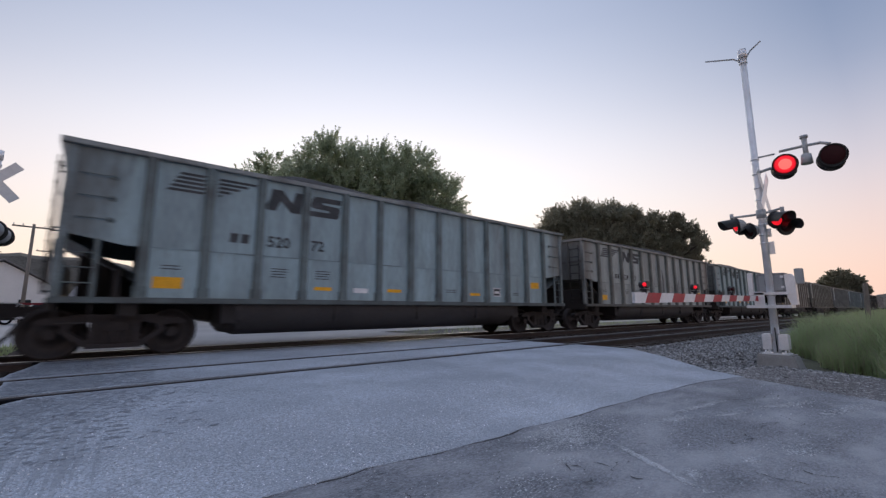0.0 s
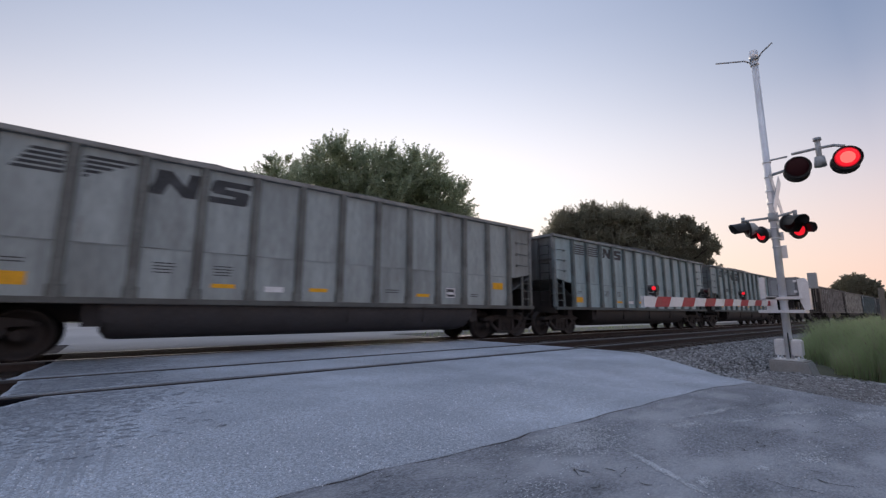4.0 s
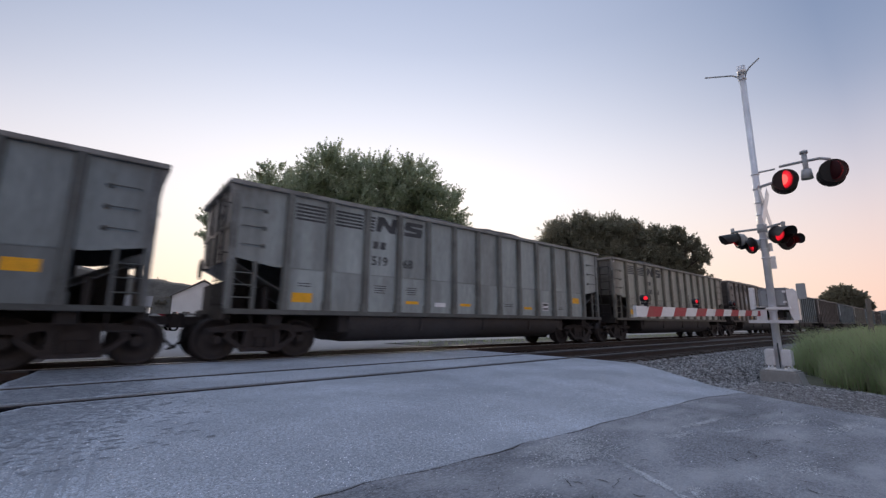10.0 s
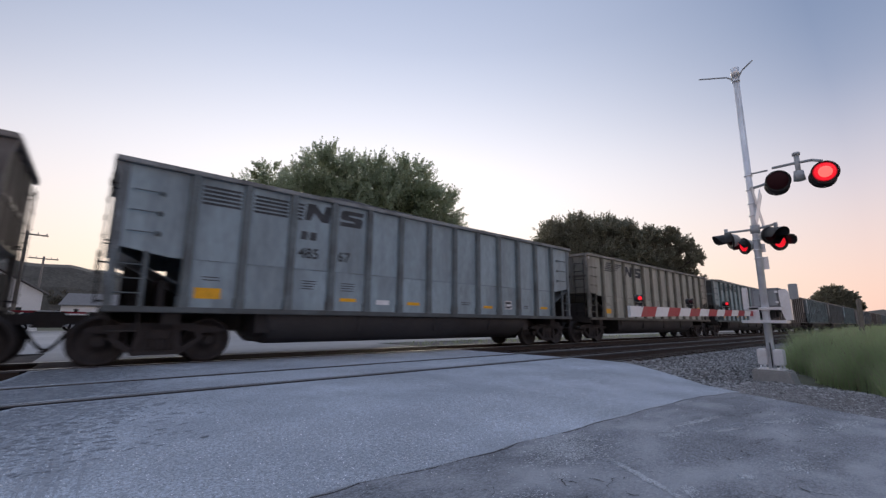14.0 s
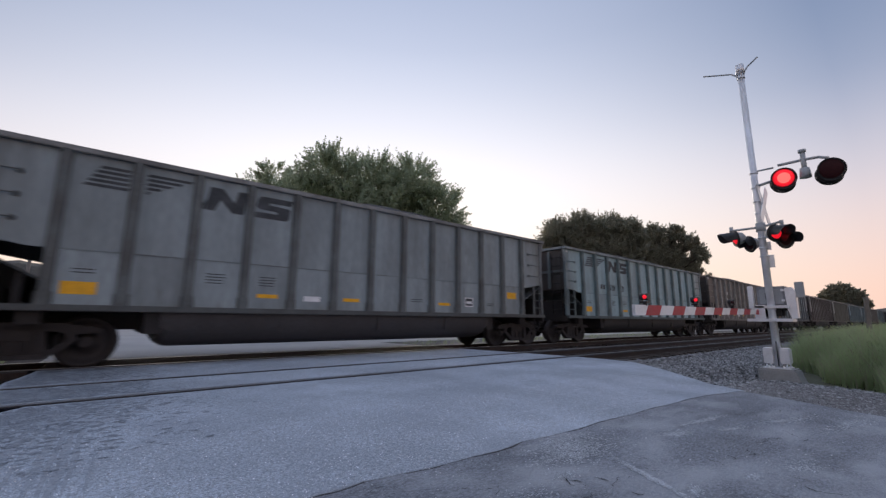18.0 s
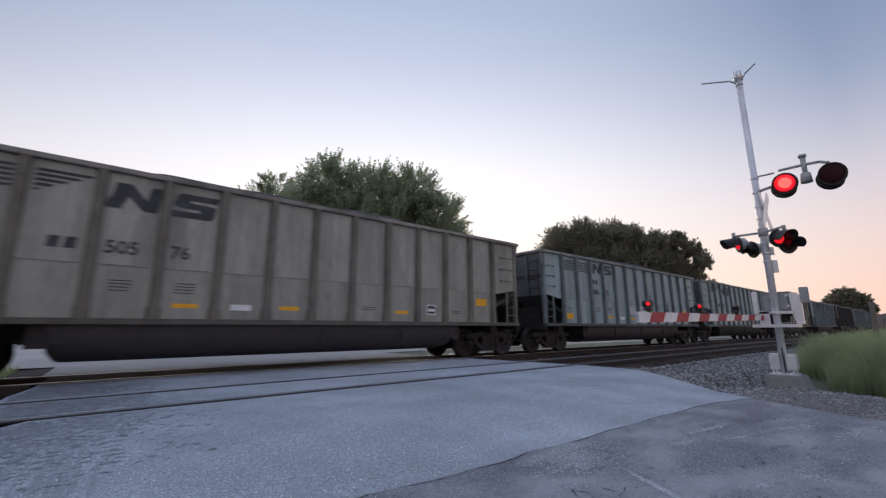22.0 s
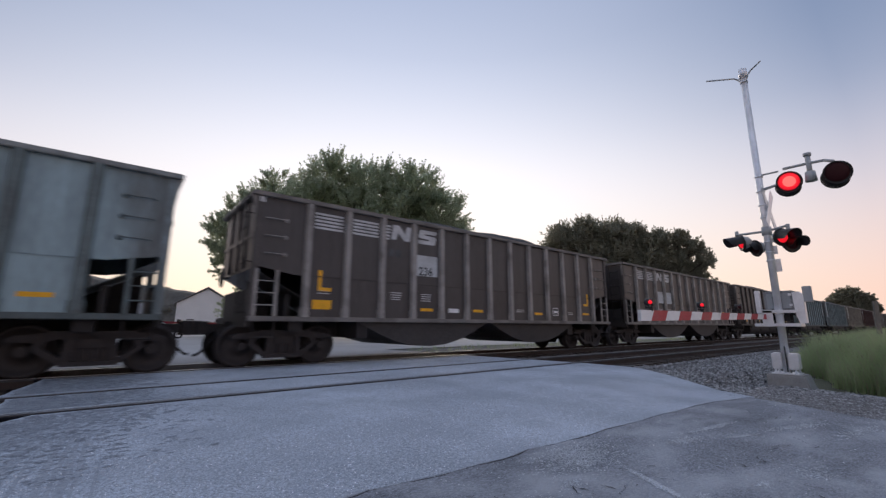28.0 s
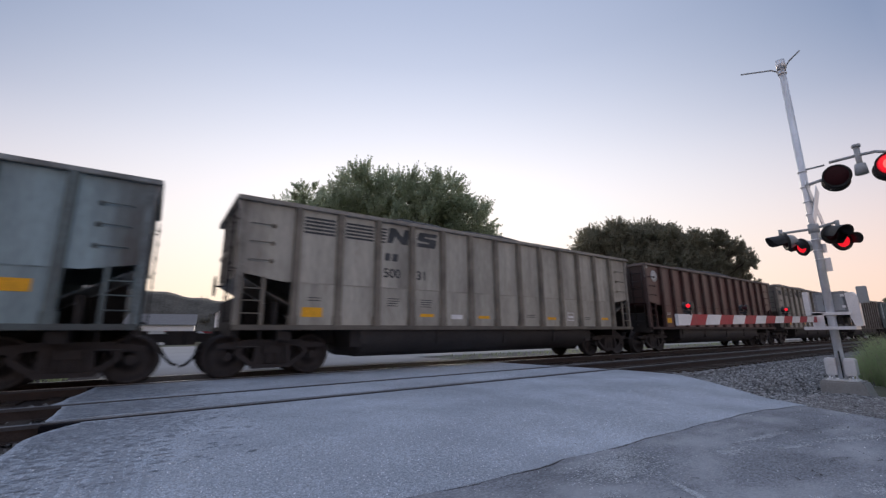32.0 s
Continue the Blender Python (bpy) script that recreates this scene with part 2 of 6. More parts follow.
M_GREYBOX = mat("grey_enamel", (0.42, 0.44, 0.45), 0.5, var=0.15, scale=4, fine=30, stain=(0.2, 0.2, 0.2), stain_scale=2, stain_amount=0.4)
M_MECH = mat("oily_grey_iron", (0.30, 0.31, 0.32), 0.5, metal=0.1, var=0.3, scale=6, fine=30, stain=(0.10, 0.10, 0.10), stain_scale=4, stain_amount=0.6)
M_HEAD = mat("worn_rail_head", (0.07, 0.07, 0.075), 0.6, metal=0.2, var=0.25, scale=3, fine=40, bump=0.1, spec=0.2)
M_BLACK = mat("black_lamp_enamel", (0.02, 0.02, 0.021), 0.45, var=0.25, scale=6, fine=40, bump=0.05)
M_LENS_OFF = mat("dark_red_lens", (0.035, 0.006, 0.009), 0.5, var=0.2, scale=8, fine=40, bump=0.05, spec=0.2)
M_LENS_ON = mat("lit_red_lens", (0.85, 0.012, 0.025), 0.3, var=0.02, emit=0.85)
# glowing outer band: red light spilt round the lamp, put into the lens
M_LENS_SPILL = mat("red_lens_spill", (0.55, 0.006, 0.016), 0.4, var=0.02, emit=0.5)
M_LENS_CORE = mat("lit_red_core", (1.0, 0.13, 0.11), 0.3, var=0.02, emit=1.1)
M_RED = mat("red_retroreflective_sheet", (0.40, 0.024, 0.04), 0.5, var=0.15, scale=4, fine=30, stain=(0.26, 0.09, 0.09), stain_scale=3, stain_amount=0.4)
M_WHITE = mat("white_retroreflective_sheet", (0.78, 0.78, 0.78), 0.45, var=0.08, scale=4, fine=30, stain=(0.5, 0.5, 0.5), stain_scale=3, stain_amount=0.4)
M_BLOCK = mat("cast_concrete", (0.37, 0.36, 0.345), 0.85, var=0.2, scale=3, fine=40, bump=0.4, stain=(0.22, 0.21, 0.2), stain_scale=2, stain_amount=0.5)
M_BARK = mat("bark", (0.07, 0.055, 0.045), 0.9, var=0.4, scale=4, fine=20, bump=0.8, stretch=(3, 3, 0.6))
M_WEED = mat("seed_heads", (0.16, 0.14, 0.07), 0.8, var=0.4, scale=2, fine=9, bump=0)
M_SIDING = mat("white_clapboard", (0.82, 0.81, 0.81), 0.7, var=0.08, scale=1, fine=10)
M_ROOF = mat("shingle_roof", (0.17, 0.165, 0.165), 0.85, var=0.2, scale=2, fine=14, bump=0.4)
M_GLASS = mat("dark_window_glass", (0.03, 0.035, 0.04), 0.08, var=0.05, bump=0, spec=0.7)
M_WOOD = mat("weathered_pole_wood", (0.20, 0.18, 0.16), 0.85, var=0.35, scale=3, fine=20, bump=0.5, stretch=(4, 4, 0.5))
M_HILL = mat("wooded_hillside", (0.085, 0.08, 0.068), 0.95, var=0.5, scale=0.12, fine=0.9, bump=0)


def leafy(name, base, rim):
    m = mat(name, base, 0.6, var=0.45, scale=0.5, fine=6, bump=0, spec=0.25)
    bsdf = m.node_tree.nodes["Principled BSDF"]
    bsdf.inputs["Transmission Weight"].default_value = 0.0
    t = m.node_tree.nodes.new("ShaderNodeBsdfTranslucent")
    t.inputs[0].default_value = (*rim, 1)
    mx = m.node_tree.nodes.new("ShaderNodeMixShader")
    mx.inputs[0].default_value = 0.5
    out = m.node_tree.nodes["Material Output"]
    m.node_tree.links.new(bsdf.outputs[0], mx.inputs[1])
    m.node_tree.links.new(t.outputs[0], mx.inputs[2])
    m.node_tree.links.new(mx.outputs[0], out.inputs[0])
    return m


# tree leaves, near and far, are coloured paler than foliage to carry haze
M_LEAF = leafy("hazed_maple_leaves", (0.19, 0.22, 0.15), (0.66, 0.72, 0.50))
M_GRASS = leafy("grass_blades", (0.25, 0.31, 0.17), (0.56, 0.66, 0.35))
M_STRAW = leafy("straw_blades", (0.34, 0.33, 0.22), (0.5, 0.48, 0.33))
M_WOODS = leafy("autumn_wood_leaves", (0.085, 0.078, 0.06), (0.20, 0.18, 0.13))
M_LEAF_FAR = leafy("hazed_oak_leaves", (0.19, 0.185, 0.145), (0.50, 0.48, 0.35))


# ---- mesh helpers ----
def part(name, bm, material, parent=None, label="", m=None):
    """Links a bmesh (or shared mesh) as one mesh object, under a thing or a part."""
    if isinstance(bm, bmesh.types.BMesh):
        me = bpy.data.meshes.new(name)
        bm.to_mesh(me)
        bm.free()
    else:
        me = bm
    if material is not None and not me.materials:
        me.materials.append(material)
    ob = new(name, me)
    if parent is not None:
        ob.parent = parent
    if m is not None:
        ob.matrix_basis = m
    if label:
        ob["label"] = label
    return ob


def mesh_of(name, verts, faces, material=None, smooth=False):
    me = bpy.data.meshes.new(name)
    me.from_pydata(verts, [], faces)
    if smooth:
        me.polygons.foreach_set("use_smooth", [True] * len(me.polygons))
    if material:
        me.materials.append(material)
    me.update()
    return me


def box(bm, x0, x1, y0, y1, z0, z1):
    v = [bm.verts.new(p) for p in ((x0, y0, z0), (x1, y0, z0), (x1, y1, z0), (x0, y1, z0), (x0, y0, z1), (x1, y0, z1), (x1, y1, z1), (x0, y1, z1))]
    for f in ((0, 3, 2, 1), (4, 5, 6, 7), (0, 1, 5, 4), (1, 2, 6, 5), (2, 3, 7, 6), (3, 0, 4, 7)):
        bm.faces.new([v[i] for i in f])


def boxes(*dims, bevel=0.0):
    bm = bmesh.new()
    for d in dims:
        box(bm, *d)
    if bevel:
        bmesh.ops.bevel(bm, geom=bm.edges[:], offset=bevel, segments=2, affect="EDGES")
    return bm


def prism(bm, pts, axis, a, b):
    """A polygon (two coordinates a point) drawn out along an axis from a to b."""
    def at3(p, s):
        q = list(p)
        q.insert("xyz".index(axis), s)
        return q
    lo, hi = [bm.verts.new(at3(p, a)) for p in pts], [bm.verts.new(at3(p, b)) for p in pts]
    n = len(pts)
    made = [bm.faces.new(lo), bm.faces.new(hi)]
    for i in range(n):
        made.append(bm.faces.new((lo[i], lo[(i + 1) % n], hi[(i + 1) % n], hi[i])))
    bmesh.ops.recalc_face_normals(bm, faces=made)


def rod(bm, p0, p1, r0, r1=None, seg=8, caps=True):
    p0, p1 = Vector(p0), Vector(p1)
    r1 = r0 if r1 is None else r1
    q = (p1 - p0).to_track_quat("Z", "Y")
    ring = [Vector((math.cos(2 * math.pi * i / seg), math.sin(2 * math.pi * i / seg), 0)) for i in range(seg)]
    a = [bm.verts.new(p0 + q @ (v * r0)) for v in ring]
    b = [bm.verts.new(p1 + q @ (v * r1)) for v in ring]
    for i in range(seg):
        f = bm.faces.new((a[i], a[(i + 1) % seg], b[(i + 1) % seg], b[i]))
        f.smooth = True
    if caps:
        bm.faces.new(a[::-1])
        bm.faces.new(b)


def bar(bm, pts, r, seg=6):
    for a, b in zip(pts, pts[1:]):
        rod(bm, a, b, r, seg=seg)


def lathe(bm, prof, m=Matrix(), seg=24):
    """A profile of (radius, height) turned round local z."""
    rings = []
    for r, h in prof:
        rings.append([bm.verts.new(m @ Vector((r * math.cos(2 * math.pi * i / seg), r * math.sin(2 * math.pi * i / seg), h))) for i in range(seg)])
    made = []
    for a, b in zip(rings, rings[1:]):
        for i in range(seg):
            f = bm.faces.new((a[i], a[(i + 1) % seg], b[(i + 1) % seg], b[i]))
            f.smooth = True
            made.append(f)
    made.append(bm.faces.new(rings[0][::-1]))
    made.append(bm.faces.new(rings[-1]))
    bmesh.ops.recalc_face_normals(bm, faces=made)


def empty(name, x=0, y=0, z=0):
    ob = new(name)
    ob.location = (x, y, z)
    return ob


def sheet(name, xs, ys, height, material):
    """A ground sheet over a grid, its height given by a function."""
    verts = [(x, y, height(x, y)) for y in ys for x in xs]
    w = len(xs)
    faces = [(j * w + i, j * w + i + 1, (j + 1) * w + i + 1, (j + 1) * w + i) for j in range(len(ys) - 1) for i in range(w - 1)]
    return mesh_of(name, verts, faces, material)


def text_mesh(name, words, size, material, extrude=0.0):
    cu = bpy.data.curves.new(name, "FONT")
    cu.offset = 0.007
    cu.body, cu.size, cu.extrude, cu.resolution_u = words, size, extrude, 3
    ob = bpy.data.objects.new(name, cu)
    me = bpy.data.meshes.new_from_object(ob)
    me.name = name
    bpy.data.objects.remove(ob)
    bpy.data.curves.remove(cu)
    me.materials.clear()
    me.materials.append(material)
    return me



# ---- the ground, the road and the two tracks ----
RAIL_Y = (6.176, 7.681, 10.161, 11.666)      # rail heads, top at z = 0
NEAR_C, TRAIN_C = 6.93, 10.913
ROAD_L = -0.85                               # the crossing's edge by the open track


def fall(y):
    """The road's height: level at the tracks, falling towards the side street."""
    if y >= 4.6:
        return -0.006
    if y >= 2.0:
        s = (4.6 - y) / 2.6
        return -0.006 - 0.13 * s * s * (3 - 2 * s)
    return -0.136 - 0.03 * (2.0 - y) if y > -4 else -0.316


def far_fall(y):
    return -0.006 - 0.05 * min(1, max(0, (y - 13.2) / 3))


def spread(a, b, n):
    return [a + (b - a) * i / n for i in range(n + 1)]


def low_ground(x, y):
    r = math.hypot(x, y)
    base = -0.46 - 0.10 * min(1.0, max(0.0, (r - 20) / 60))
    if r < 80:
        base += 0.06 * noise.noise((x * 0.2, y * 0.2, 0))
    return base


GX = [-2500, -900, -300, -120] + spread(-60, 100, 64) + [140, 220, 400, 900, 2500]
GY = [-2500, -900, -300, -120] + spread(-60, 80, 56) + [120, 220, 400, 900, 2500]
tagged(part("ground", sheet("ground", GX, GY, low_ground, M_GROUND), None), "dusty ground with thin grass round the crossing", "ground", kind="structure")


def road_edge(y):
    """The right edge of the light apron, flaring out to the side street."""
    pts = ((1.9, 7.45), (2.46, 7.62), (2.66, 7.95), (3.52, 8.6), (4.67, 9.33), (5.2, 9.4), (6.3, 9.42), (9.4, 9.1), (14, 9.0))
    if y <= pts[0][0]:
        return pts[0][1]
    for (a, b), (c, d) in zip(pts, pts[1:]):
        if y <= c:
            return b + (d - b) * (y - a) / (c - a)
    return pts[-1][1]


def left_edge(y):
    if 5.1 < y < 6.1:
        return ROAD_L + 0.33 * ((y - 5.1) / 0.9) ** 2
    if y > 7.7:
        return -1.02 + 0.28 * min(1, (y - 7.7) / 2.1) + 0.06 * noise.noise((y * 2.3, 4, 0))
    if y >= 4.4:
        return ROAD_L + 0.05 * noise.noise((y * 2.3, 4, 0))
    return ROAD_L - (4.4 - y) ** 2 * 0.9


def strip_mesh(name, ys, left, right, height, material, n=30, wavy=None):
    verts, faces = [], []
    for y in ys:
        for i in range(n + 1):
            x = left(y) + (right(y) - left(y)) * i / n
            yy = y + (wavy(x) if wavy and y == ys[0] else 0)
            verts.append((x, yy, height(yy)))
    w = n + 1
    for j in range(len(ys) - 1):
        for i in range(n):
            faces.append((j * w + i, j * w + i + 1, (j + 1) * w + i + 1, (j + 1) * w + i))
    # an edge that goes down into the ground all round
    rim = list(range(w)) + [(j + 1) * w - 1 for j in range(1, len(ys))] + [(len(ys) - 1) * w + i for i in range(n - 1, -1, -1)] + [j * w for j in range(len(ys) - 2, 0, -1)]
    low = len(verts)
    for k in rim:
        x, y, z = verts[k]
        verts.append((x, y, z - 0.35))
    for k in range(len(rim)):
        k2 = (k + 1) % len(rim)
        faces.append((rim[k], low + k, low + k2, rim[k2]))
    return mesh_of(name, verts, faces, material)


def joint_wave(x):
    return -0.035 * max(0.0, x - 1.0) - 0.06 * max(0.0, x - 5.8) ** 2 + 0.05 * noise.noise((x * 0.7, 3.1, 0)) + 0.04 * noise.noise((x * 2.9, 7.7, 0)) + 0.02 * noise.noise((x * 9, 1, 0))


JOINT_Y = 2.46
# the light apron before the near track, the strips between the rails, and the road beyond
FLANGE = 0.07
tagged(part("road", strip_mesh("road", spread(JOINT_Y, RAIL_Y[0] - 0.135, 24), left_edge, road_edge, fall, M_CONC, 40, joint_wave), None),
       "light grey chip-sealed road apron before the tracks", "road", kind="structure")


def panel(name, y0, y1, label, material=M_CONC):
    ob = part(name, strip_mesh(name, spread(y0, y1, 6), left_edge, road_edge, lambda y: -0.008, material, 30), None)
    return tagged(ob, label, "road", kind="structure")


panel("road", RAIL_Y[0] + 0.155, RAIL_Y[1] - 0.125, "grey asphalt panel between the rails of the crossing")
panel("road", RAIL_Y[1] + 0.045, RAIL_Y[2] - 0.16, "grey asphalt strip between the two tracks")
panel("road", RAIL_Y[2] + 0.165, RAIL_Y[3] - 0.05, "dark dirty panel between the rails, train's shade in its colour", M_SHADED_DIRT)
tagged(part("road", strip_mesh("road", spread(RAIL_Y[3] + 0.13, 46, 14), lambda y: ROAD_L, lambda y: 9.0, far_fall, M_LOT, 12), None),
       "pale road going on beyond the train", "road", kind="structure")
tagged(part("pavement", sheet("pavement", spread(-70, 75, 29), spread(15.5, 44, 8), lambda x, y: -0.065 - 0.0015 * (y - 15), M_LOT), None),
       "wide pale parking lot behind the tracks", "lot", kind="structure")


def old_right(y):
    pts = ((-40, 5.5), (-7, 6.6), (-1, 6.75), (0.6, 7.12), (1.06, 7.24), (1.6, 7.46), (2.3, 7.6), (2.75, 7.9))
    for (a, b), (c, d) in zip(pts, pts[1:]):
        if y <= c:
            return b + (d - b) * (y - a) / (c - a)
    return pts[-1][1]


tagged(part("road", strip_mesh("road", [-40, -12.0, -7.0, -4.0, -2.5, -1.5, -0.7, 0.0, 0.5, 1.0, 1.4, 1.8, 2.2, JOINT_Y + 0.25], lambda y: -14.0, old_right, lambda y: fall(y) - 0.006, M_OLD, 60), None),
       "patched dark asphalt road before the crossing", "road", kind="structure")
tagged(part("gravel_shoulder", sheet("gravel_shoulder", spread(5.6, 13.5, 26), spread(-9, 2.3, 30), lambda x, y: fall(y) - 0.035 - 0.10 * max(0, x - 9.3) + 0.02 * noise.noise((x * 1.5, y * 1.5, 4)), M_BALLAST), None),
       "grey gravel shoulder between the road and the grass", "gravel", kind="structure")


def flangeway(y0, y1):
    bm = bmesh.new()
    box(bm, ROAD_L, 9.25, y0, y1, -0.12, -0.016)
    return tagged(part("trim", bm, M_RUBBER), "black rubber flangeway along a rail", "flangeway", kind="structure")


# grooves beside the rails: narrow at the near track, wide and dirty under the train
for y0, y1 in ((RAIL_Y[0] - 0.132, RAIL_Y[0] - 0.045), (RAIL_Y[0] + 0.045, RAIL_Y[0] + 0.152), (RAIL_Y[1] - 0.122, RAIL_Y[1] - 0.045),
               (RAIL_Y[2] - 0.157, RAIL_Y[2] - 0.04), (RAIL_Y[2] + 0.04, RAIL_Y[2] + 0.162), (RAIL_Y[3] + 0.04, RAIL_Y[3] + 0.127)):
    flangeway(y0, y1)


# cracks in the old asphalt: thin crooked strips
def crack(x0, y0, ang, length, w=0.0035):
    pts, x, y, a = [], x0, y0, ang
    for i in range(int(length / 0.035)):
        pts.append((x, y))
        a += random.uniform(-1.7, 1.7)
        a += (ang - a) * 0.35
        x, y = x + 0.035 * math.cos(a), y + 0.035 * math.sin(a)
    verts, faces = [], []
    for i, (px, py) in enumerate(pts):
        ww = w * random.uniform(0.3, 1.0) * (0.3 if i in (0, len(pts) - 1) else 1)
        verts += [(px - ww * math.sin(ang), py + ww * math.cos(ang), fall(py) - 0.0015), (px + ww * math.sin(ang), py - ww * math.cos(ang), fall(py) - 0.0015)]
    for i in range(len(pts) - 1):
        faces.append((2 * i, 2 * i + 1, 2 * i + 3, 2 * i + 2))
    tagged(part("crack", mesh_of("crack", verts, faces, M_CRACK_SHADOW), None), "dark open crack in the old asphalt", "crack", kind="structure")


def crack_through(points, w):
    """A crack that runs crookedly through a few bends."""
    for (xa, ya), (xb, yb) in zip(points, points[1:]):
        crack(xa, ya, math.atan2(yb - ya, xb - xa), math.hypot(xb - xa, yb - ya) * 1.28, w)


random.seed(4)
for w, points in ((.0075, ((3.73, 1.31), (3.89, 1.17), (4.07, 1.18), (4.12, 1.12), (4.33, 1.13))), (.0065, ((2.50, 1.75), (2.67, 1.62), (2.73, 1.5), (2.68, 1.38), (2.72, 1.2))),
                  (.0055, ((2.73, 1.5), (2.86, 1.48), (2.94, 1.54), (3.02, 1.53))), (.0055, ((3.08, 1.54), (3.3, 1.62), (3.42, 1.61))), (.006, ((3.95, .92), (3.83, .84), (3.69, .71), (3.6, .5))),
                  (.005, ((1.8, 2.02), (1.91, 1.95), (1.94, 1.84), (2.1, 1.75))), (.006, ((2.3, 1.55), (2.45, 1.62), (2.5, 1.75))), (.005, ((4.6, 1.2), (4.95, 1.0), (5.4, .95))),
                  (.005, ((5.6, 1.7), (6.1, 1.45), (6.5, 1.5))), (.005, ((3.4, .9), (3.3, .62))), (.005, ((1.2, 2.25), (1.4, 2.05), (1.5, 1.8)))):
    crack_through(points, w)


M_WORN = mat("worn_pale_aggregate", (0.50, 0.52, 0.55), 0.85, var=0.35, scale=6, fine=60, bump=0.8, grit=0.3)


def worn_patch(x, y, rx, ry, turn, count, size):
    """Asphalt rubbed down to its pale stone: many small ragged flecks, thinning outwards."""
    verts, faces = [], []
    c, s = math.cos(turn), math.sin(turn)
    for k in range(count):
        u, v = random.gauss(0, .45) * rx, random.gauss(0, .45) * ry
        px, py = x + u * c - v * s, y + u * s + v * c
        if py > JOINT_Y + joint_wave(px) - .03:
            continue
        b, r, a0, lift = len(verts), size * random.uniform(.35, 1.3), random.uniform(0, 6), random.uniform(.0022, .0046)
        for i in range(6):
            q = r * random.uniform(.5, 1.2)
            lx, ly = 1.7 * q * math.cos(a0 + i * 1.047), .8 * q * math.sin(a0 + i * 1.047)
            wx, wy = px + lx * c - ly * s, py + lx * s + ly * c
            verts.append((wx, wy, fall(wy) - lift))
        faces.append(tuple(range(b, b + 6)))
    tagged(part("worn_patch", mesh_of("worn_patch", verts, faces, M_WORN), None), "pale rubbed patch on the old asphalt", "stain", kind="structure")


for args in ((3.08, 2.06, .50, .26, .1, 2600, .0075), (2.99, 1.38, .34, .030, 1.12, 1100, .008), (4.29, 1.73, .22, .09, -.2, 420, .008), (5.06, 1.74, .45, .05, -.1, 420, .009),
             (4.93, 1.45, .25, .03, -.3, 200, .008), (3.62, .97, .08, .05, 0, 130, .007), (3.02, 1.13, .1, .05, .4, 160, .007), (4.17, .79, .2, .1, -.2, 220, .008),
             (2.54, 1.77, .12, .05, 0, 160, .006), (5.9, 1.2, .6, .08, -.3, 420, .010), (2.1, 1.7, .3, .2, 0, 160, .006), (6.2, .75, .7, .09, -.2, 380, .010)):
    worn_patch(*args)


# the apron's lip: its shadow along the joint, painted as a dark broken strip
def seam(x0, x1):
    n = int((x1 - x0) / 0.05)
    verts, faces = [], []
    for i in range(n + 1):
        x = x0 + (x1 - x0) * i / n
        y = JOINT_Y + joint_wave(x)
        w = max(0.001, 0.010 + 0.016 * noise.noise((x * 2.1, 9, 0)) + 0.008 * noise.noise((x * 11, 2, 0)))
        verts += [(x, y - w, fall(y) - 0.0035), (x, y + 0.004, fall(y) - 0.0035)]
    faces = [(2 * i, 2 * i + 2, 2 * i + 3, 2 * i + 1) for i in range(n)]
    tagged(part("joint_seam", mesh_of("joint_seam", verts, faces, M_CRACK_SHADOW), None), "dark broken line painted as the apron lip's shadow", "seam", kind="structure")


seam(0.4, 7.5)


# dark tyre streaks over the apron
M_STREAK = mat("tyre_worn_chip_seal", (0.34, 0.37, 0.415), 0.8, var=0.42, scale=0.6, fine=42, bump=1.0)
streak_rnd = random.Random(31)
for k, (x, y0, y1, lean) in enumerate(((-0.74, 2.6, 5.9, .16), (-0.52, 2.6, 5.7, .15), (-0.28, 2.6, 5.6, .14), (-0.06, 2.7, 5.0, .12))):
    verts, faces = [], []
    for line in range(5):
        off, w = streak_rnd.uniform(-.09, .09), streak_rnd.uniform(.006, .020)
        ya, yb = y0 + streak_rnd.uniform(0, .8), y1 - streak_rnd.uniform(0, 1.2)
        b0 = len(verts)
        for i in range(15):
            y = ya + (yb - ya) * i / 14
            ww = w * math.sin(math.pi * (i + .5) / 15) * (1 + .7 * noise.noise((y * 4, k * 7 + line, 0)))
            cx = x + off + lean * (y - y0) * .3 + .012 * noise.noise((y * 2, k, line))
            verts += [(cx - ww, y, fall(y) + .002), (cx + ww, y, fall(y) + .002)]
        faces += [(b0 + 2 * i, b0 + 2 * i + 1, b0 + 2 * i + 3, b0 + 2 * i + 2) for i in range(14)]
    tagged(part("tyre_streak", mesh_of("tyre_streak", verts, faces, M_STREAK), None), "faint dark tyre streak on the apron", "streak", kind="structure")


# dirt carried onto the road's edge from the open track, thinning inwards
def dirt_film(count):
    rnd = random.Random(17)
    verts, faces = [], []
    while len(faces) < count:
        x, y = ROAD_L - .02 + abs(rnd.gauss(0, .75)), rnd.gauss(7.1, 1.7)
        if not 3.6 < y < 9.9 or min(abs(y - ry) for ry in RAIL_Y) < .2 or x < left_edge(y) + .06:
            continue
        b, r, lift = len(verts), rnd.uniform(.008, .034), rnd.uniform(.0008, .0034)
        for i in range(7):
            q, a = r * rnd.uniform(.4, 1.2), i * .8976
            verts.append((x + 1.6 * q * math.cos(a), y + .9 * q * math.sin(a), fall(y) + lift))
        faces.append(tuple(range(b, b + 7)))
    tagged(part("dirt_film", mesh_of("dirt_film", verts, faces, M_FILM), None), "dark dirt carried onto the road's edge", "dirt", kind="structure")


dirt_film(5200)


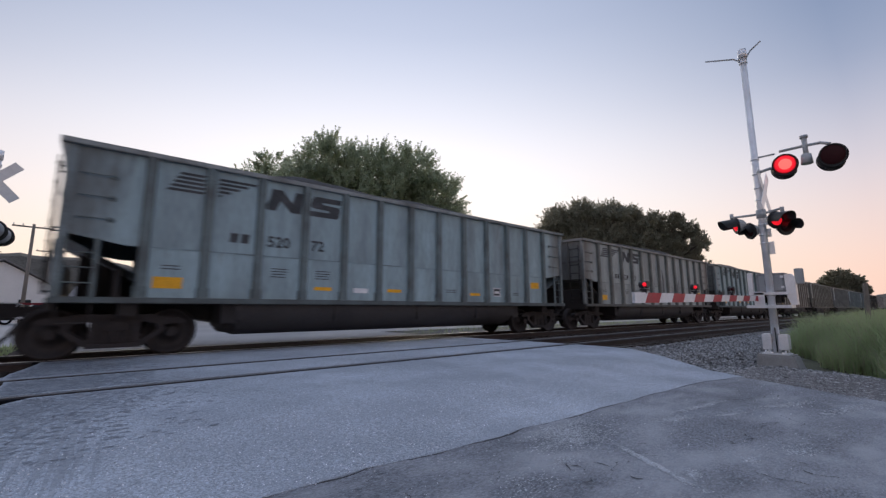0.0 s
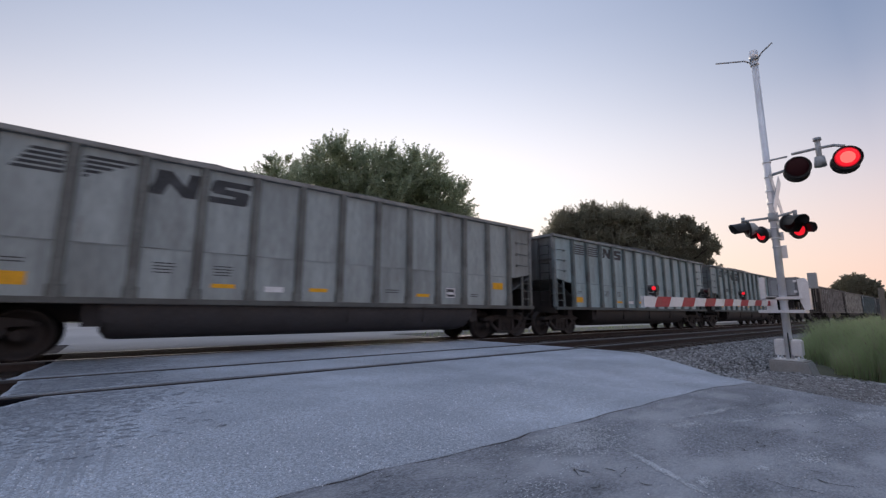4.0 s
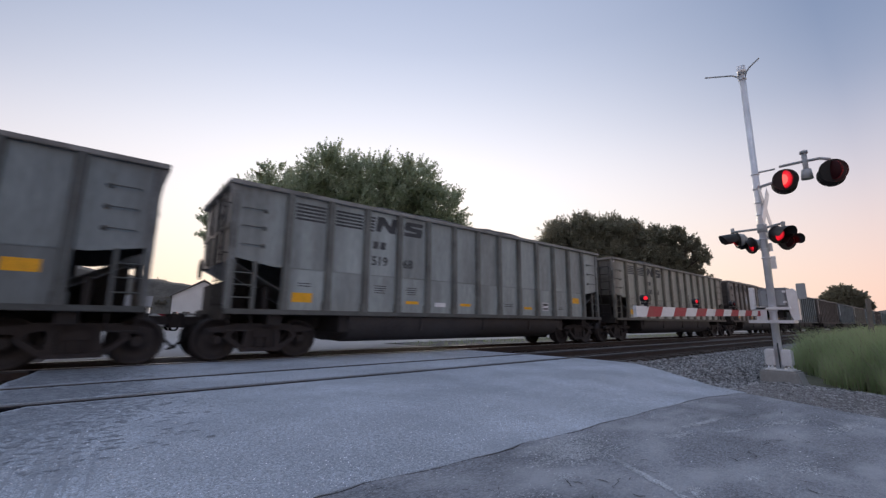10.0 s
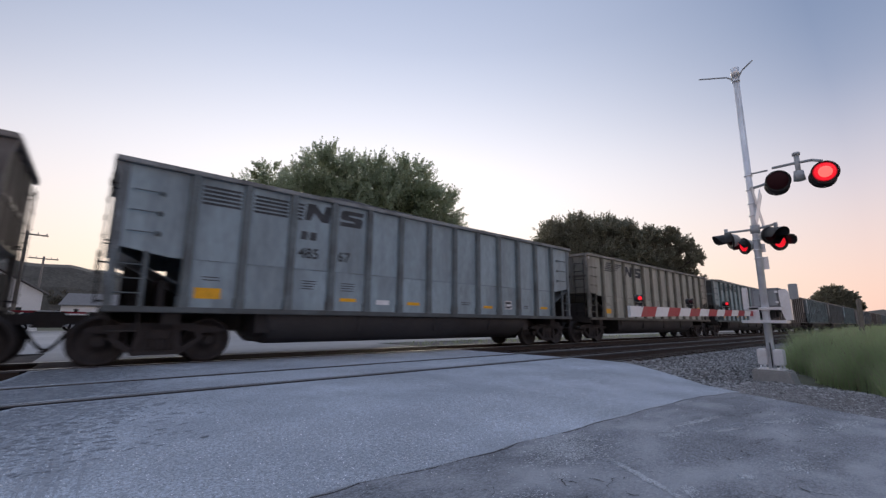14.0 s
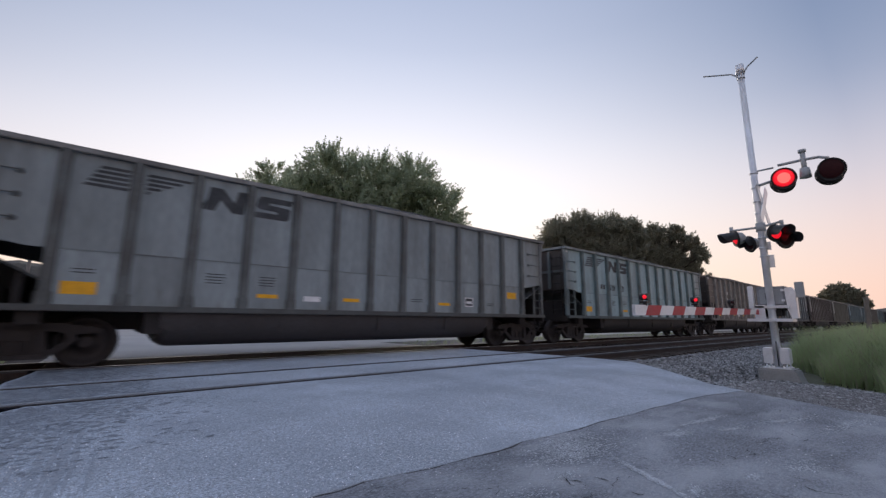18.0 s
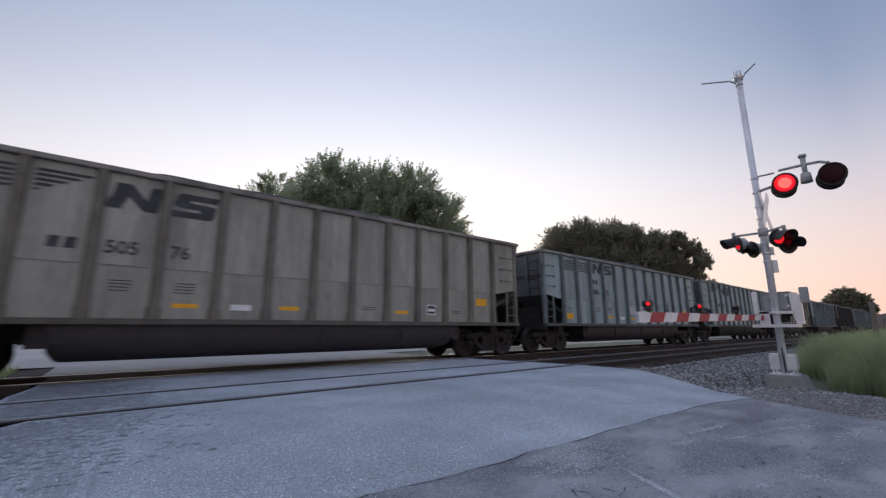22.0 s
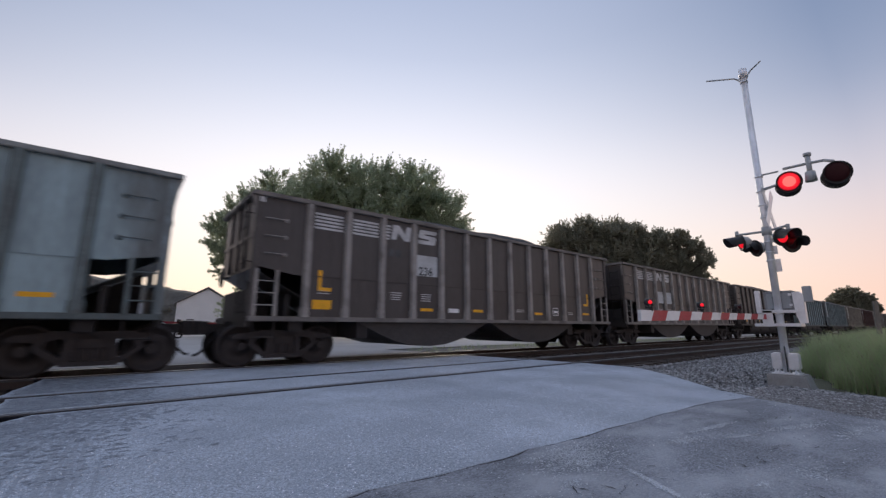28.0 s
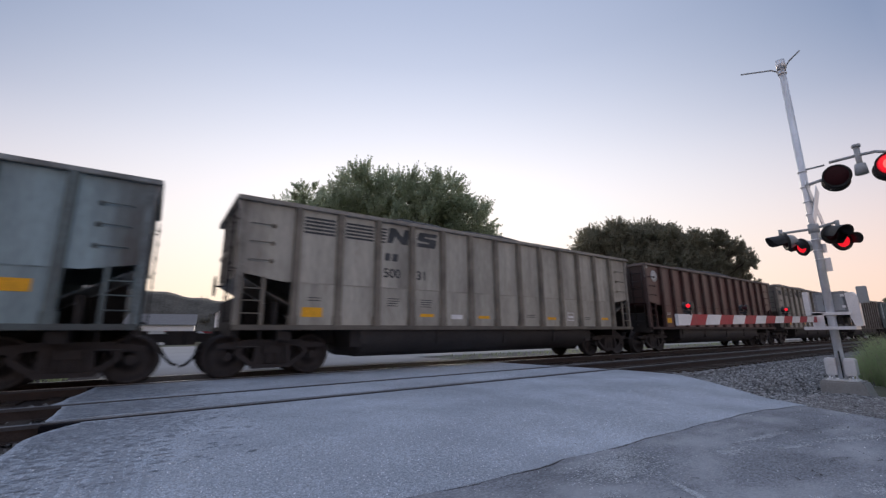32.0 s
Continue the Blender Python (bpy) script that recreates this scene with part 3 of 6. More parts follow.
# ballast beds on both sides of the crossing
def bed(x0, x1, n, name, top=M_BALLAST):
    prof = [(1.55, -0.62), (2.1, -0.56), (2.75, -0.46), (3.4, -0.27), (4.5, -0.26), (5.2, -0.26), (5.8, -0.19), (8.1, -0.19), (8.9, -0.26), (9.4, -0.19), (12.4, -0.19), (13.4, -0.16), (16.2, -0.085)]
    verts, faces = [], []
    for i in range(n + 1):
        x = x0 + (x1 - x0) * i / n
        for j, (y, z) in enumerate(prof):
            k = 0.03 * noise.noise((x * 1.7, y * 2, 2)) if abs(x) < 40 else 0
            verts.append((x, y + (0.2 * noise.noise((x * .5, 5, 1)) if j in (0, len(prof) - 1) else 0), z + k))
    w = len(prof)
    for i in range(n):
        for j in range(w - 1):
            faces.append((i * w + j, (i + 1) * w + j, (i + 1) * w + j + 1, i * w + j + 1))
    tagged(part(name, mesh_of(name, verts, faces, top), None), "grey crushed-stone ballast bed under the tracks", "ballast", kind="structure")


bed(8.3, 60, 110, "ballast_bed")
bed(60, 900, 40, "ballast_bed")
# this bed is coloured darker to hold dirt and the train's shade
bed(-60, ROAD_L - 0.02, 100, "ballast_bed", M_SHADED_DIRT)
bed(-900, -60, 30, "ballast_bed")


# rails: a head, a web and a foot
def rail(y):
    foot = boxes((-900, 900, y - 0.07, y + 0.07, -0.165, -0.15), (-900, 900, y - 0.012, y + 0.012, -0.15, -0.04))
    thing = tagged(part("rail", foot, M_RAIL), "steel rail with a rusty web and a bright running top", "rail", "rails of two tracks", "structure")
    part("rail_head", boxes((-900, 900, y - 0.037, y + 0.037, -0.04, -0.0045)), M_HEAD, thing)
    bm = bmesh.new()
    box(bm, -900, 900, y - 0.031, y + 0.031, -0.0035, 0.0)
    part("running_surface", bm, M_TREAD if y > 9 else M_DULL, thing, "polished bright running surface" if y > 9 else "dull grey running surface")


for ry in RAIL_Y:
    rail(ry)

# ties of the near track and of the train's track, shown beside the crossing
tie_bm = boxes((-0.115, 0.115, -1.3, 1.3, -0.19, 0.0), bevel=0.012)
TIE_ME = bpy.data.meshes.new("tie")
tie_bm.to_mesh(TIE_ME)
tie_bm.free()
TIE_ME.materials.append(M_TIE)
track_ties = {}
for c, nm in ((NEAR_C, "near"), (TRAIN_C, "far")):
    track_ties[nm] = tagged(empty("track_bed_ties", 0, c, 0), "row of dark creosoted wooden ties", "ties", kind="structure")
random.seed(7)
for nm in track_ties:
    for k in range(75 if nm == "near" else 40):
        x = 9.7 + 0.52 * k
        part("tie", TIE_ME, None, track_ties[nm], m=pose(x + random.uniform(-.02, .02), random.uniform(-.05, .05), -0.152 + random.uniform(-.01, .006), 0, 0, random.uniform(-1.2, 1.2)))
    for k in range(30):
        x = ROAD_L - 0.4 - 0.52 * k
        part("tie", TIE_ME, None, track_ties[nm], m=pose(x + random.uniform(-.02, .02), random.uniform(-.05, .05), -0.152 + random.uniform(-.01, .006), 0, 0, random.uniform(-1.2, 1.2)))


# loose stones on the ballast and the shoulder
def stones(name, count, region, lo, hi, label, base=M_STONE):
    verts, faces = [], []
    ico = [(0, 0, 1), (0.9, 0, 0.2), (0.2, 0.85, 0.3), (-0.8, 0.4, 0.1), (-0.6, -0.7, 0.3), (0.35, -0.85, 0.1), (0, 0, -0.8)]
    tri = [(0, 1, 2), (0, 2, 3), (0, 3, 4), (0, 4, 5), (0, 5, 1), (6, 2, 1), (6, 3, 2), (6, 4, 3), (6, 5, 4), (6, 1, 5)]
    made = 0
    while made < count:
        x, y, z = region()
        if z is None:
            continue
        made += 1
        s = lo + (hi - lo) * random.random() ** 2
        e = Euler((random.uniform(0, 6), random.uniform(0, 6), random.uniform(0, 6))).to_matrix()
        b = len(verts)
        for v in ico:
            p = e @ Vector(v) * s * random.uniform(0.75, 1.2)
            verts.append((x + p.x, y + p.y, z + p.z * 0.7))
        faces += [(b + i, b + j, b + k) for i, j, k in tri]
    me = mesh_of(name, verts, faces)
    m = base.copy()
    me.materials.append(m)
    nt = m.node_tree
    geo = nt.nodes.new("ShaderNodeNewGeometry")
    rr = nt.nodes.new("ShaderNodeMapRange")
    rr.inputs["To Min"].default_value, rr.inputs["To Max"].default_value = 0.40, 1.9
    nt.links.new(geo.outputs["Random Per Island"], rr.inputs["Value"])
    sc = [n for n in nt.nodes if n.type == "VECT_MATH" and n.operation == "SCALE"][0]
    old = sc.inputs["Scale"].links[0].from_socket
    mul = nt.nodes.new("ShaderNodeMath")
    mul.operation = "MULTIPLY"
    nt.links.new(old, mul.inputs[0])
    nt.links.new(rr.outputs[0], mul.inputs[1])
    nt.links.new(mul.outputs[0], sc.inputs["Scale"])
    tagged(part(name, me, None), label, "stones", kind="stuff")


def shoulder():
    x, y = 6.8 + 22 * random.random() ** 1.6, random.uniform(-1.5, 5.52)
    if x < road_edge(y) - 0.05 and y > 2.2 or x < old_right(y) - .05 and y <= 2.2 or y < 0.2 + .4 * (x - 9.6) and x > 9.6:
        return x, y, None
    z = -0.25 if y < 5.2 else -0.21
    if x > 9.5 and y < 2.75:
        z = max(fall(y) - .035 - .10 * max(0, x - 9.3) if y < 2.3 else -1, -.56 if y < 2.1 else -.56 + .10 * (y - 2.1) / .65)
    elif x > 9.5 and y < 3.4:
        z = -.46 + .19 * (y - 2.75) / .65
    elif y < 2.3:
        z = fall(y) - .05 - .10 * max(0, x - 9.3)
    if y < 2.25 and (random.random() < .72 or x < old_right(y) + .18):
        return x, y, None
    return x, y, z + (0.015 if y > 2.25 else 0)


def fine_gravel():
    x, y = 7.1 + 5.5 * random.random(), random.uniform(-1.5, 2.3)
    if x < old_right(y) + .04 or y < .2 + .4 * (x - 9.6) and x > 9.6:
        return x, y, None
    return x, y, fall(y) - .035 - .10 * max(0, x - 9.3) + .02 * noise.noise((x * 1.5, y * 1.5, 4))


def crib():
    x, y = 9.4 + 26 * random.random() ** 1.5, random.uniform(5.72, 9.3)
    return x, y, -0.195


def crib_left():
    return ROAD_L - 9 * random.random() ** 1.3, random.uniform(4.2, 9.3), -0.17


def chips():
    y = 0.7 + 4.2 * random.random() ** 1.2
    x = random.uniform(-1.5, 7.5)
    if random.random() < .6 and not abs(y - JOINT_Y) < .25:
        y = JOINT_Y + 1.4 * random.random()
    if y < JOINT_Y and random.random() < .75:
        return x, y, None
    return x, y, fall(y)


random.seed(11)
stones("loose_chips", 16000, chips, 0.002, 0.0075, "tiny pale loose chippings on the road", M_CHIP)
stones("loose_stones", 14000, shoulder, 0.014, 0.052, "loose grey ballast stones on the shoulder by the signal")
stones("fine_gravel", 16000, fine_gravel, 0.006, 0.017, "fine dark gravel between the road and the signal")
stones("crib_stones", 4500, crib, 0.015, 0.045, "dark dusty ballast stones between the ties")
stones("crib_stones", 2500, crib_left, 0.015, 0.045, "dark dusty ballast stones beside the crossing")



# ---- the coal train ----
HL, HW, TOP, SILL = 7.33, 1.48, 3.893, 1.10
RIBS = [-6.11 + 1.0183 * k for k in range(13)]


def shared(name, bm, material=None, smooth=False):
    me = bpy.data.meshes.new(name)
    bm.to_mesh(me)
    bm.free()
    if material:
        me.materials.append(material)
    return me


def wheel_meshes():
    bm = bmesh.new()
    for s in (-1, 1):
        # tread, flange on the inner side, dished web and hub
        prof = [(0.08, 0.09), (0.13, 0.085), (0.16, 0.03), (0.36, 0.0), (0.39, 0.07), (0.455, 0.075), (0.457, -0.02), (0.462, -0.045), (0.485, -0.055), (0.487, -0.07), (0.39, -0.075), (0.36, -0.03), (0.15, -0.05), (0.08, -0.07)]
        m = Matrix.Translation((0, s * 0.735, 0)) @ Matrix.Rotation(radians(-90 * s), 4, "X")
        lathe(bm, prof, m, 28)
    rod(bm, (0, -0.98, 0), (0, 0.98, 0), 0.075, seg=12)
    for s in (-1, 1):
        # bearing end cap with three bolts, which turns with the axle
        rod(bm, (0, s * 0.97, 0), (0, s * 1.07, 0), 0.085, seg=14)
        for k in range(3):
            a = 2 * math.pi * k / 3
            rod(bm, (0.05 * math.cos(a), s * 1.07, 0.05 * math.sin(a)), (0.05 * math.cos(a), s * 1.09, 0.05 * math.sin(a)), 0.017, seg=6)
    return shared("wheelset", bm, M_WHEEL)


def side_frame_mesh():
    """A cast side frame: an arch over two bearings with a spring window."""
    bm = bmesh.new()
    prism(bm, [(-1.12, 0.62), (-0.70, 0.60), (-0.45, 0.66), (0.45, 0.66), (0.70, 0.60), (1.12, 0.62), (0.95, 0.73), (0.45, 0.80), (-0.45, 0.80), (-0.95, 0.73)], "y", -0.08, 0.06)
    prism(bm, [(-0.40, 0.20), (0.40, 0.20), (0.34, 0.32), (0.28, 0.66), (-0.28, 0.66), (-0.34, 0.32)], "y", -0.03, 0.0)
    for sgn in (-1, 1):
        prism(bm, [(sgn * 0.24, 0.70), (sgn * 0.36, 0.70), (sgn * 0.40, 0.26), (sgn * 0.28, 0.26)], "y", -0.10, 0.06)
        prism(bm, [(sgn * 1.12, 0.63), (sgn * 0.68, 0.63), (sgn * 0.68, 0.70), (sgn * 1.0, 0.73), (sgn * 1.12, 0.68)], "y", -0.10, 0.08)
        prism(bm, [(sgn * 0.70, 0.44), (sgn * 0.78, 0.50), (sgn * 0.74, 0.62), (sgn * 0.60, 0.62)], "y", -0.09, 0.08)
        prism(bm, [(sgn * 0.40, 0.20), (sgn * 0.72, 0.44), (sgn * 0.66, 0.52), (sgn * 0.36, 0.30)], "y", -0.10, 0.08)
    box(bm, -0.42, 0.42, -0.11, 0.09, 0.19, 0.27)
    box(bm, -0.62, 0.62, -0.11, 0.09, 0.73, 0.80)
    return shared("side_frame", bm, M_TRUCK)


def spring_mesh():
    bm = bmesh.new()
    prof = []
    for k in range(7):
        z = 0.28 + 0.033 * k
        prof += [(0.052, z), (0.072, z + 0.012), (0.052, z + 0.024)]
    lathe(bm, prof, Matrix(), 10)
    return shared("spring", bm, M_TRUCK)


WHEEL_ME, FRAME_ME, SPRING_ME = wheel_meshes(), side_frame_mesh(), spring_mesh()
BOLSTER_ME = shared("bolster", boxes((-0.22, 0.22, -1.08, 1.08, 0.50, 0.72), (-0.30, 0.30, -0.3, 0.3, 0.66, 0.84)), M_TRUCK)
BEAM_ME = shared("brake_beam", boxes((-0.46, -0.40, -0.75, 0.75, 0.36, 0.42)), M_TRUCK)
wheelsets = []


def bogie(car, x):
    b = part("bogie", BOLSTER_ME, None, car, "dark dusty cast-steel bogie", pose(x, 0, 0))
    for s in (-1, 1):
        part("side_frame", FRAME_ME, None, b, m=pose(0, s * 1.0, 0, 0, 0, 0 if s < 0 else 180))
        part("spring", SPRING_ME, None, b, m=pose(-0.1, s * 1.0, 0))
        part("spring", SPRING_ME, None, b, m=pose(0.1, s * 1.0, 0))
    part("brake_beam", BEAM_ME, None, b)
    part("brake_beam", BEAM_ME, None, b, m=pose(0, 0, 0, 0, 0, 180))
    for s in (-1, 1):
        w = part("wheelset", WHEEL_ME, None, b)
        w.matrix_parent_inverse = pose(s * 0.89, 0, 0.457)
        wheelsets.append(w)


def side_sheet(s):
    """One side of the body, cut away over the bogies at both ends; folded seam half way up."""
    bm = bmesh.new()
    y0, y1 = s * HW, s * (HW - 0.012)
    prism(bm, [(-6.14, 2.06), (6.14, 2.06), (6.14, TOP - .08), (-6.14, TOP - .08)], "y", min(y0, y1), max(y0, y1))
    for e in (-1, 1):
        prism(bm, [(e * 6.14, 2.06), (e * 6.40, 2.06), (e * 7.30, 2.22), (e * 7.30, TOP - .08), (e * 6.14, TOP - .08)], "y", min(y0, y1), max(y0, y1))
    return shared("side_sheet", bm, M_PAINT)


def rib_mesh():
    bm = bmesh.new()
    prism(bm, [(-0.09, -HW), (-0.065, -HW - 0.10), (0.065, -HW - 0.10), (0.09, -HW)], "z", SILL + .02, TOP - 0.08)
    prism(bm, [(-0.12, -HW), (-0.08, -HW - 0.096), (0.08, -HW - 0.096), (0.12, -HW)], "z", SILL + .0, SILL + 0.22)
    return shared("rib", bm, M_RIB)


def end_mesh():
    """The upright sheet of the end at x < 0."""
    bm = bmesh.new()
    x = -HL + 0.02
    box(bm, x, x + 0.015, -HW + .012, HW - .012, 2.15, TOP - .06)
    return shared("end_wall", bm, M_PAINT)


def slope_mesh():
    bm = bmesh.new()
    x = -HL + 0.02
    prism(bm, [(x, 2.17), (x + 0.02, 2.15), (-5.4, 1.10), (-5.42, 1.12)], "y", -HW + .012, HW - .012)
    return shared("slope_sheet", bm, M_PAINT)


def hazy_load(name, seed):
    nx, ny = 46, 9
    verts, faces = [], []
    for i in range(nx + 1):
        for j in range(ny + 1):
            u, v = i / nx, j / ny
            x, y = -7.2 + 14.4 * u, -1.46 + 2.92 * v
            rise = min(1, u * 3.4, (1 - u) * 3.4) ** 1.2 * math.sin(math.pi * min(max(v, 0.02), 0.98)) ** 0.8
            z = 3.74 + rise * (0.56 + 0.20 * noise.noise((x * 0.35, seed, 0)) + 0.08 * noise.noise((x * 0.9, y, seed))) + 0.025 * noise.noise((x * 5, y * 5, seed))
            verts.append((x, y, z))
    w = ny + 1
    for i in range(nx):
        for j in range(ny):
            faces.append((i * w + j, (i + 1) * w + j, (i + 1) * w + j + 1, i * w + j + 1))
    return mesh_of(name, verts, faces, M_COAL, True)


def lower_sheet(s):
    bm = bmesh.new()
    y0, y1 = s * HW, s * (HW - 0.012)
    prism(bm, [(-6.14, SILL), (6.14, SILL), (6.14, 2.06), (-6.14, 2.06)], "y", min(y0, y1), max(y0, y1))
    return shared("lower_sheet", bm, M_PAINT)


LOWER_ME = {s: lower_sheet(s) for s in (-1, 1)}
SIDE_ME = {s: side_sheet(s) for s in (-1, 1)}
SEAM_ME = shared("seam_strip", boxes((-6.1, 6.1, -HW - .010, -HW - .001, 2.05, 2.072)), M_RIB)
RIB_ME, END_ME, SLOPE_ME = rib_mesh(), end_mesh(), slope_mesh()
END_POST_ME = shared("end_post", boxes((-HL - .035, -HL + .02, -.06, .06, 2.2, TOP - .1), bevel=.008), M_PAINT)
END_BEAM_ME = shared("end_beam", boxes((-HL - .02, -HL + .02, -HW + .05, HW - .05, 2.85, 2.95), bevel=.008), M_PAINT)
LOADS = [hazy_load("coal_load", k * 3.7) for k in range(5)]
CHORD_ME = shared("top_chord", boxes((-HL - .10, HL + .10, -HW - 0.105, -HW + 0.05, TOP - 0.10, TOP), bevel=0.012), M_RIB)
ENDCHORD_ME = shared("end_chord", boxes((-HL - .11, -HL + .06, -HW + 0.05, HW - 0.05, TOP - 0.10, TOP), bevel=0.012), M_RIB)
SILL_ME = shared("side_sill", boxes((-HL, HL, -HW - 0.105, -HW + 0.06, SILL - 0.10, SILL + 0.01), bevel=0.01), M_RIB)
bm = bmesh.new()
prism(bm, [(-HL - .01, TOP - .62), (-HL - .03, TOP - .40), (-HL - .07, TOP - .22), (-HL - .10, TOP - .10), (-HL - .0, TOP - .10)], "y", -HW - .03, -HW + .05)
GUSSET_ME = shared("corner_gusset", bm, M_RIB)
PLACARD_ME = shared("placard_frame", boxes((-.27, .27, -HW - .012, -HW - .004, -.16, -.13), (-.27, .27, -HW - .012, -HW - .004, .13, .16), (-.27, -.24, -HW - .012, -HW - .004, -.13, .13), (.24, .27, -HW - .012, -HW - .004, -.13, .13)), M_RIB)
PLATE_ME = shared("placard", boxes((-.24, .24, -HW - .008, -HW - .003, -.13, .13)), M_BLACKMARK)
CORNER_ME = shared("corner_post", boxes((-HL, -HL + 0.14, -HW - 0.03, -HW + 0.08, SILL, TOP - .1), bevel=0.012), M_RIB)
PLAT_ME = shared("end_platform", boxes((-HL, -5.9, -1.46, 1.46, SILL - 0.06, SILL - 0.03), (-HL - .03, -HL + .05, -1.5, 1.5, SILL - .22, SILL - .02)), M_UNDER)
CENTRE_ME = shared("centre_sill", boxes((-7.5, 7.5, -0.22, 0.22, 0.66, 1.0), (-6.4, -6.1, -1.4, 1.4, .78, 1.02), (6.1, 6.4, -1.4, 1.4, .78, 1.02), (-4.7, -4.4, -1.4, 1.4, .6, 1.04), (4.4, 4.7, -1.4, 1.4, .6, 1.04)), M_UNDER)


def belly_mesh():
    """The round-bottomed tub between the bogies."""
    sec = [(-1.44, 1.04), (-1.45, 0.86), (-1.40, 0.66), (-1.24, 0.48), (-0.98, 0.37), (-0.6, 0.33), (-0.3, 0.34), (0.3, 0.34), (0.6, 0.33), (0.98, 0.37), (1.24, 0.48), (1.40, 0.66), (1.45, 0.86), (1.44, 1.04)]
    stations = [(-4.46, 0.80), (-4.36, 0.97), (-4.26, 1.0), (4.26, 1.0), (4.36, 0.97), (4.46, 0.80)]
    bm = bmesh.new()
    rings = []
    for x, k in stations:
        rings.append([bm.verts.new((x, y, 1.04 + (z - 1.04) * k)) for y, z in sec])
    for a, b in zip(rings, rings[1:]):
        for i in range(len(sec) - 1):
            f = bm.faces.new((a[i], a[i + 1], b[i + 1], b[i]))
            f.smooth = abs(a[i].co.x - b[i].co.x) > 1
    bm.faces.new(rings[0][::-1])
    bm.faces.new(rings[-1])
    bmesh.ops.recalc_face_normals(bm, faces=bm.faces[:])
    for x in (-2.2, 0.3, 2.6):
        box(bm, x - .02, x + .02, -1.47, -1.40, 0.62, 1.0)
    return shared("tub_belly", bm, M_BELLY)


def wedge_mesh():
    """A hopper pocket with sloped sheets and a discharge gate."""
    bm = bmesh.new()
    prism(bm, [(-1.25, 1.04), (1.25, 1.04), (0.38, 0.42), (-0.38, 0.42)], "y", -1.35, 1.35)
    box(bm, -0.45, 0.45, -1.38, 1.38, 0.36, 0.45)
    box(bm, -0.5, 0.5, -1.41, -1.36, 0.40, 0.62)
    return shared("hopper_pocket", bm, M_BELLY)


def bowl_mesh():
    bm = bmesh.new()
    pts = [(-2.35, 1.04), (2.35, 1.04), (1.75, 0.74), (1.2, 0.52), (0.6, 0.38), (0, 0.34), (-0.6, 0.38), (-1.2, 0.52), (-1.75, 0.74)]
    prism(bm, pts, "y", -1.42, 1.42)
    return shared("hopper_pocket", bm, M_BELLY)


BELLY_ME, WEDGE_ME, BOWL_ME = belly_mesh(), wedge_mesh(), bowl_mesh()


def coupler_mesh():
    bm = bmesh.new()
    box(bm, -7.85, -7.3, -0.09, 0.09, 0.76, 0.94)
    prism(bm, [(-7.80, -0.14), (-8.02, -0.17), (-8.10, -0.06), (-8.06, 0.05), (-8.16, 0.12), (-8.06, 0.19), (-7.86, 0.14)], "z", 0.70, 1.0)
    return shared("coupler", bm, M_TRUCK)


def hose_mesh():
    bm = bmesh.new()
    bar(bm, [(-7.50, -0.42, 0.86), (-7.66, -0.42, 0.76), (-7.76, -0.40, 0.60), (-7.86, -0.36, 0.42), (-7.98, -0.32, 0.29), (-8.09, -0.30, 0.25)], 0.030)
    return shared("air_hose", bm, M_UNDER)


COUPLER_ME, HOSE_ME = coupler_mesh(), hose_mesh()
bm = bmesh.new()
bar(bm, [(0, -HW, 0), (0, -HW - .075, 0), (0.46, -HW - .075, 0), (0.46, -HW, 0)], 0.012)
GRAB_ME = shared("grab_iron", bm, M_RIB)
bm = bmesh.new()
rod(bm, (0, -HW - .001, 0), (0, -HW - .02, 0), .055, .045, 10)
PAD_ME = shared("grab_pad", bm, M_RIB)
bm = bmesh.new()
for yy in (-1.35, -0.92):
    rod(bm, (-HL - .10, yy, 1.15), (-HL - .10, yy, 3.6), 0.014)
for zz in (1.35, 1.7, 2.05, 2.4, 2.75, 3.1, 3.45):
    rod(bm, (-HL - .12, -1.37, zz), (-HL - .12, -0.9, zz), 0.013)
for zz in (1.2, 2.3, 3.4):
    rod(bm, (-HL - .10, -1.35, zz), (-HL + .03, -1.35, zz), 0.012)
    rod(bm, (-HL - .10, -0.92, zz), (-HL + .03, -0.92, zz), 0.012)
LADDER_ME = shared("end_ladder", bm, M_UNDER)
# slope-sheet support, with a cross plate added to block the bright sky behind
bm = bmesh.new()
prism(bm, [(-7.05, SILL - .04), (-5.5, SILL - .04), (-5.5, 1.12), (-7.05, 2.0)], "y", -0.02, 0.02)
box(bm, -6.5, -6.4, -1.3, 1.3, SILL - .04, 1.62)
BULK_ME = shared("end_bulkhead", bm, M_UNDER)
# added dark plate that shuts off the sky through the end opening
END_BLIND_ME = shared("end_web", boxes((-7.26, -7.20, -1.25, 1.3, SILL - .04, 1.72), bevel=0.01), M_UNDER)
bm = bmesh.new()
for xx in (-7.22, -6.78):
    box(bm, xx - .035, xx + .035, -HW - .05, -HW - .005, SILL - .02, 2.14)
for zz in (1.35, 1.62, 1.88):
    rod(bm, (-7.22, -HW - .02, zz), (-6.78, -HW - .02, zz), 0.013)
STEP_ME = shared("side_ladder", bm, M_RIB)
bm = bmesh.new()
bar(bm, [(-7.22, -HW - .02, SILL), (-7.22, -HW - .05, 0.66), (-6.78, -HW - .05, 0.66), (-6.78, -HW - .02, SILL)], 0.016)
STIRRUP_ME = shared("stirrup", bm, M_UNDER)
bm = bmesh.new()
rod(bm, (-HL - .09, 0.62, 2.05), (-HL - .09, 0.62, 2.05 + .001), 0.01)
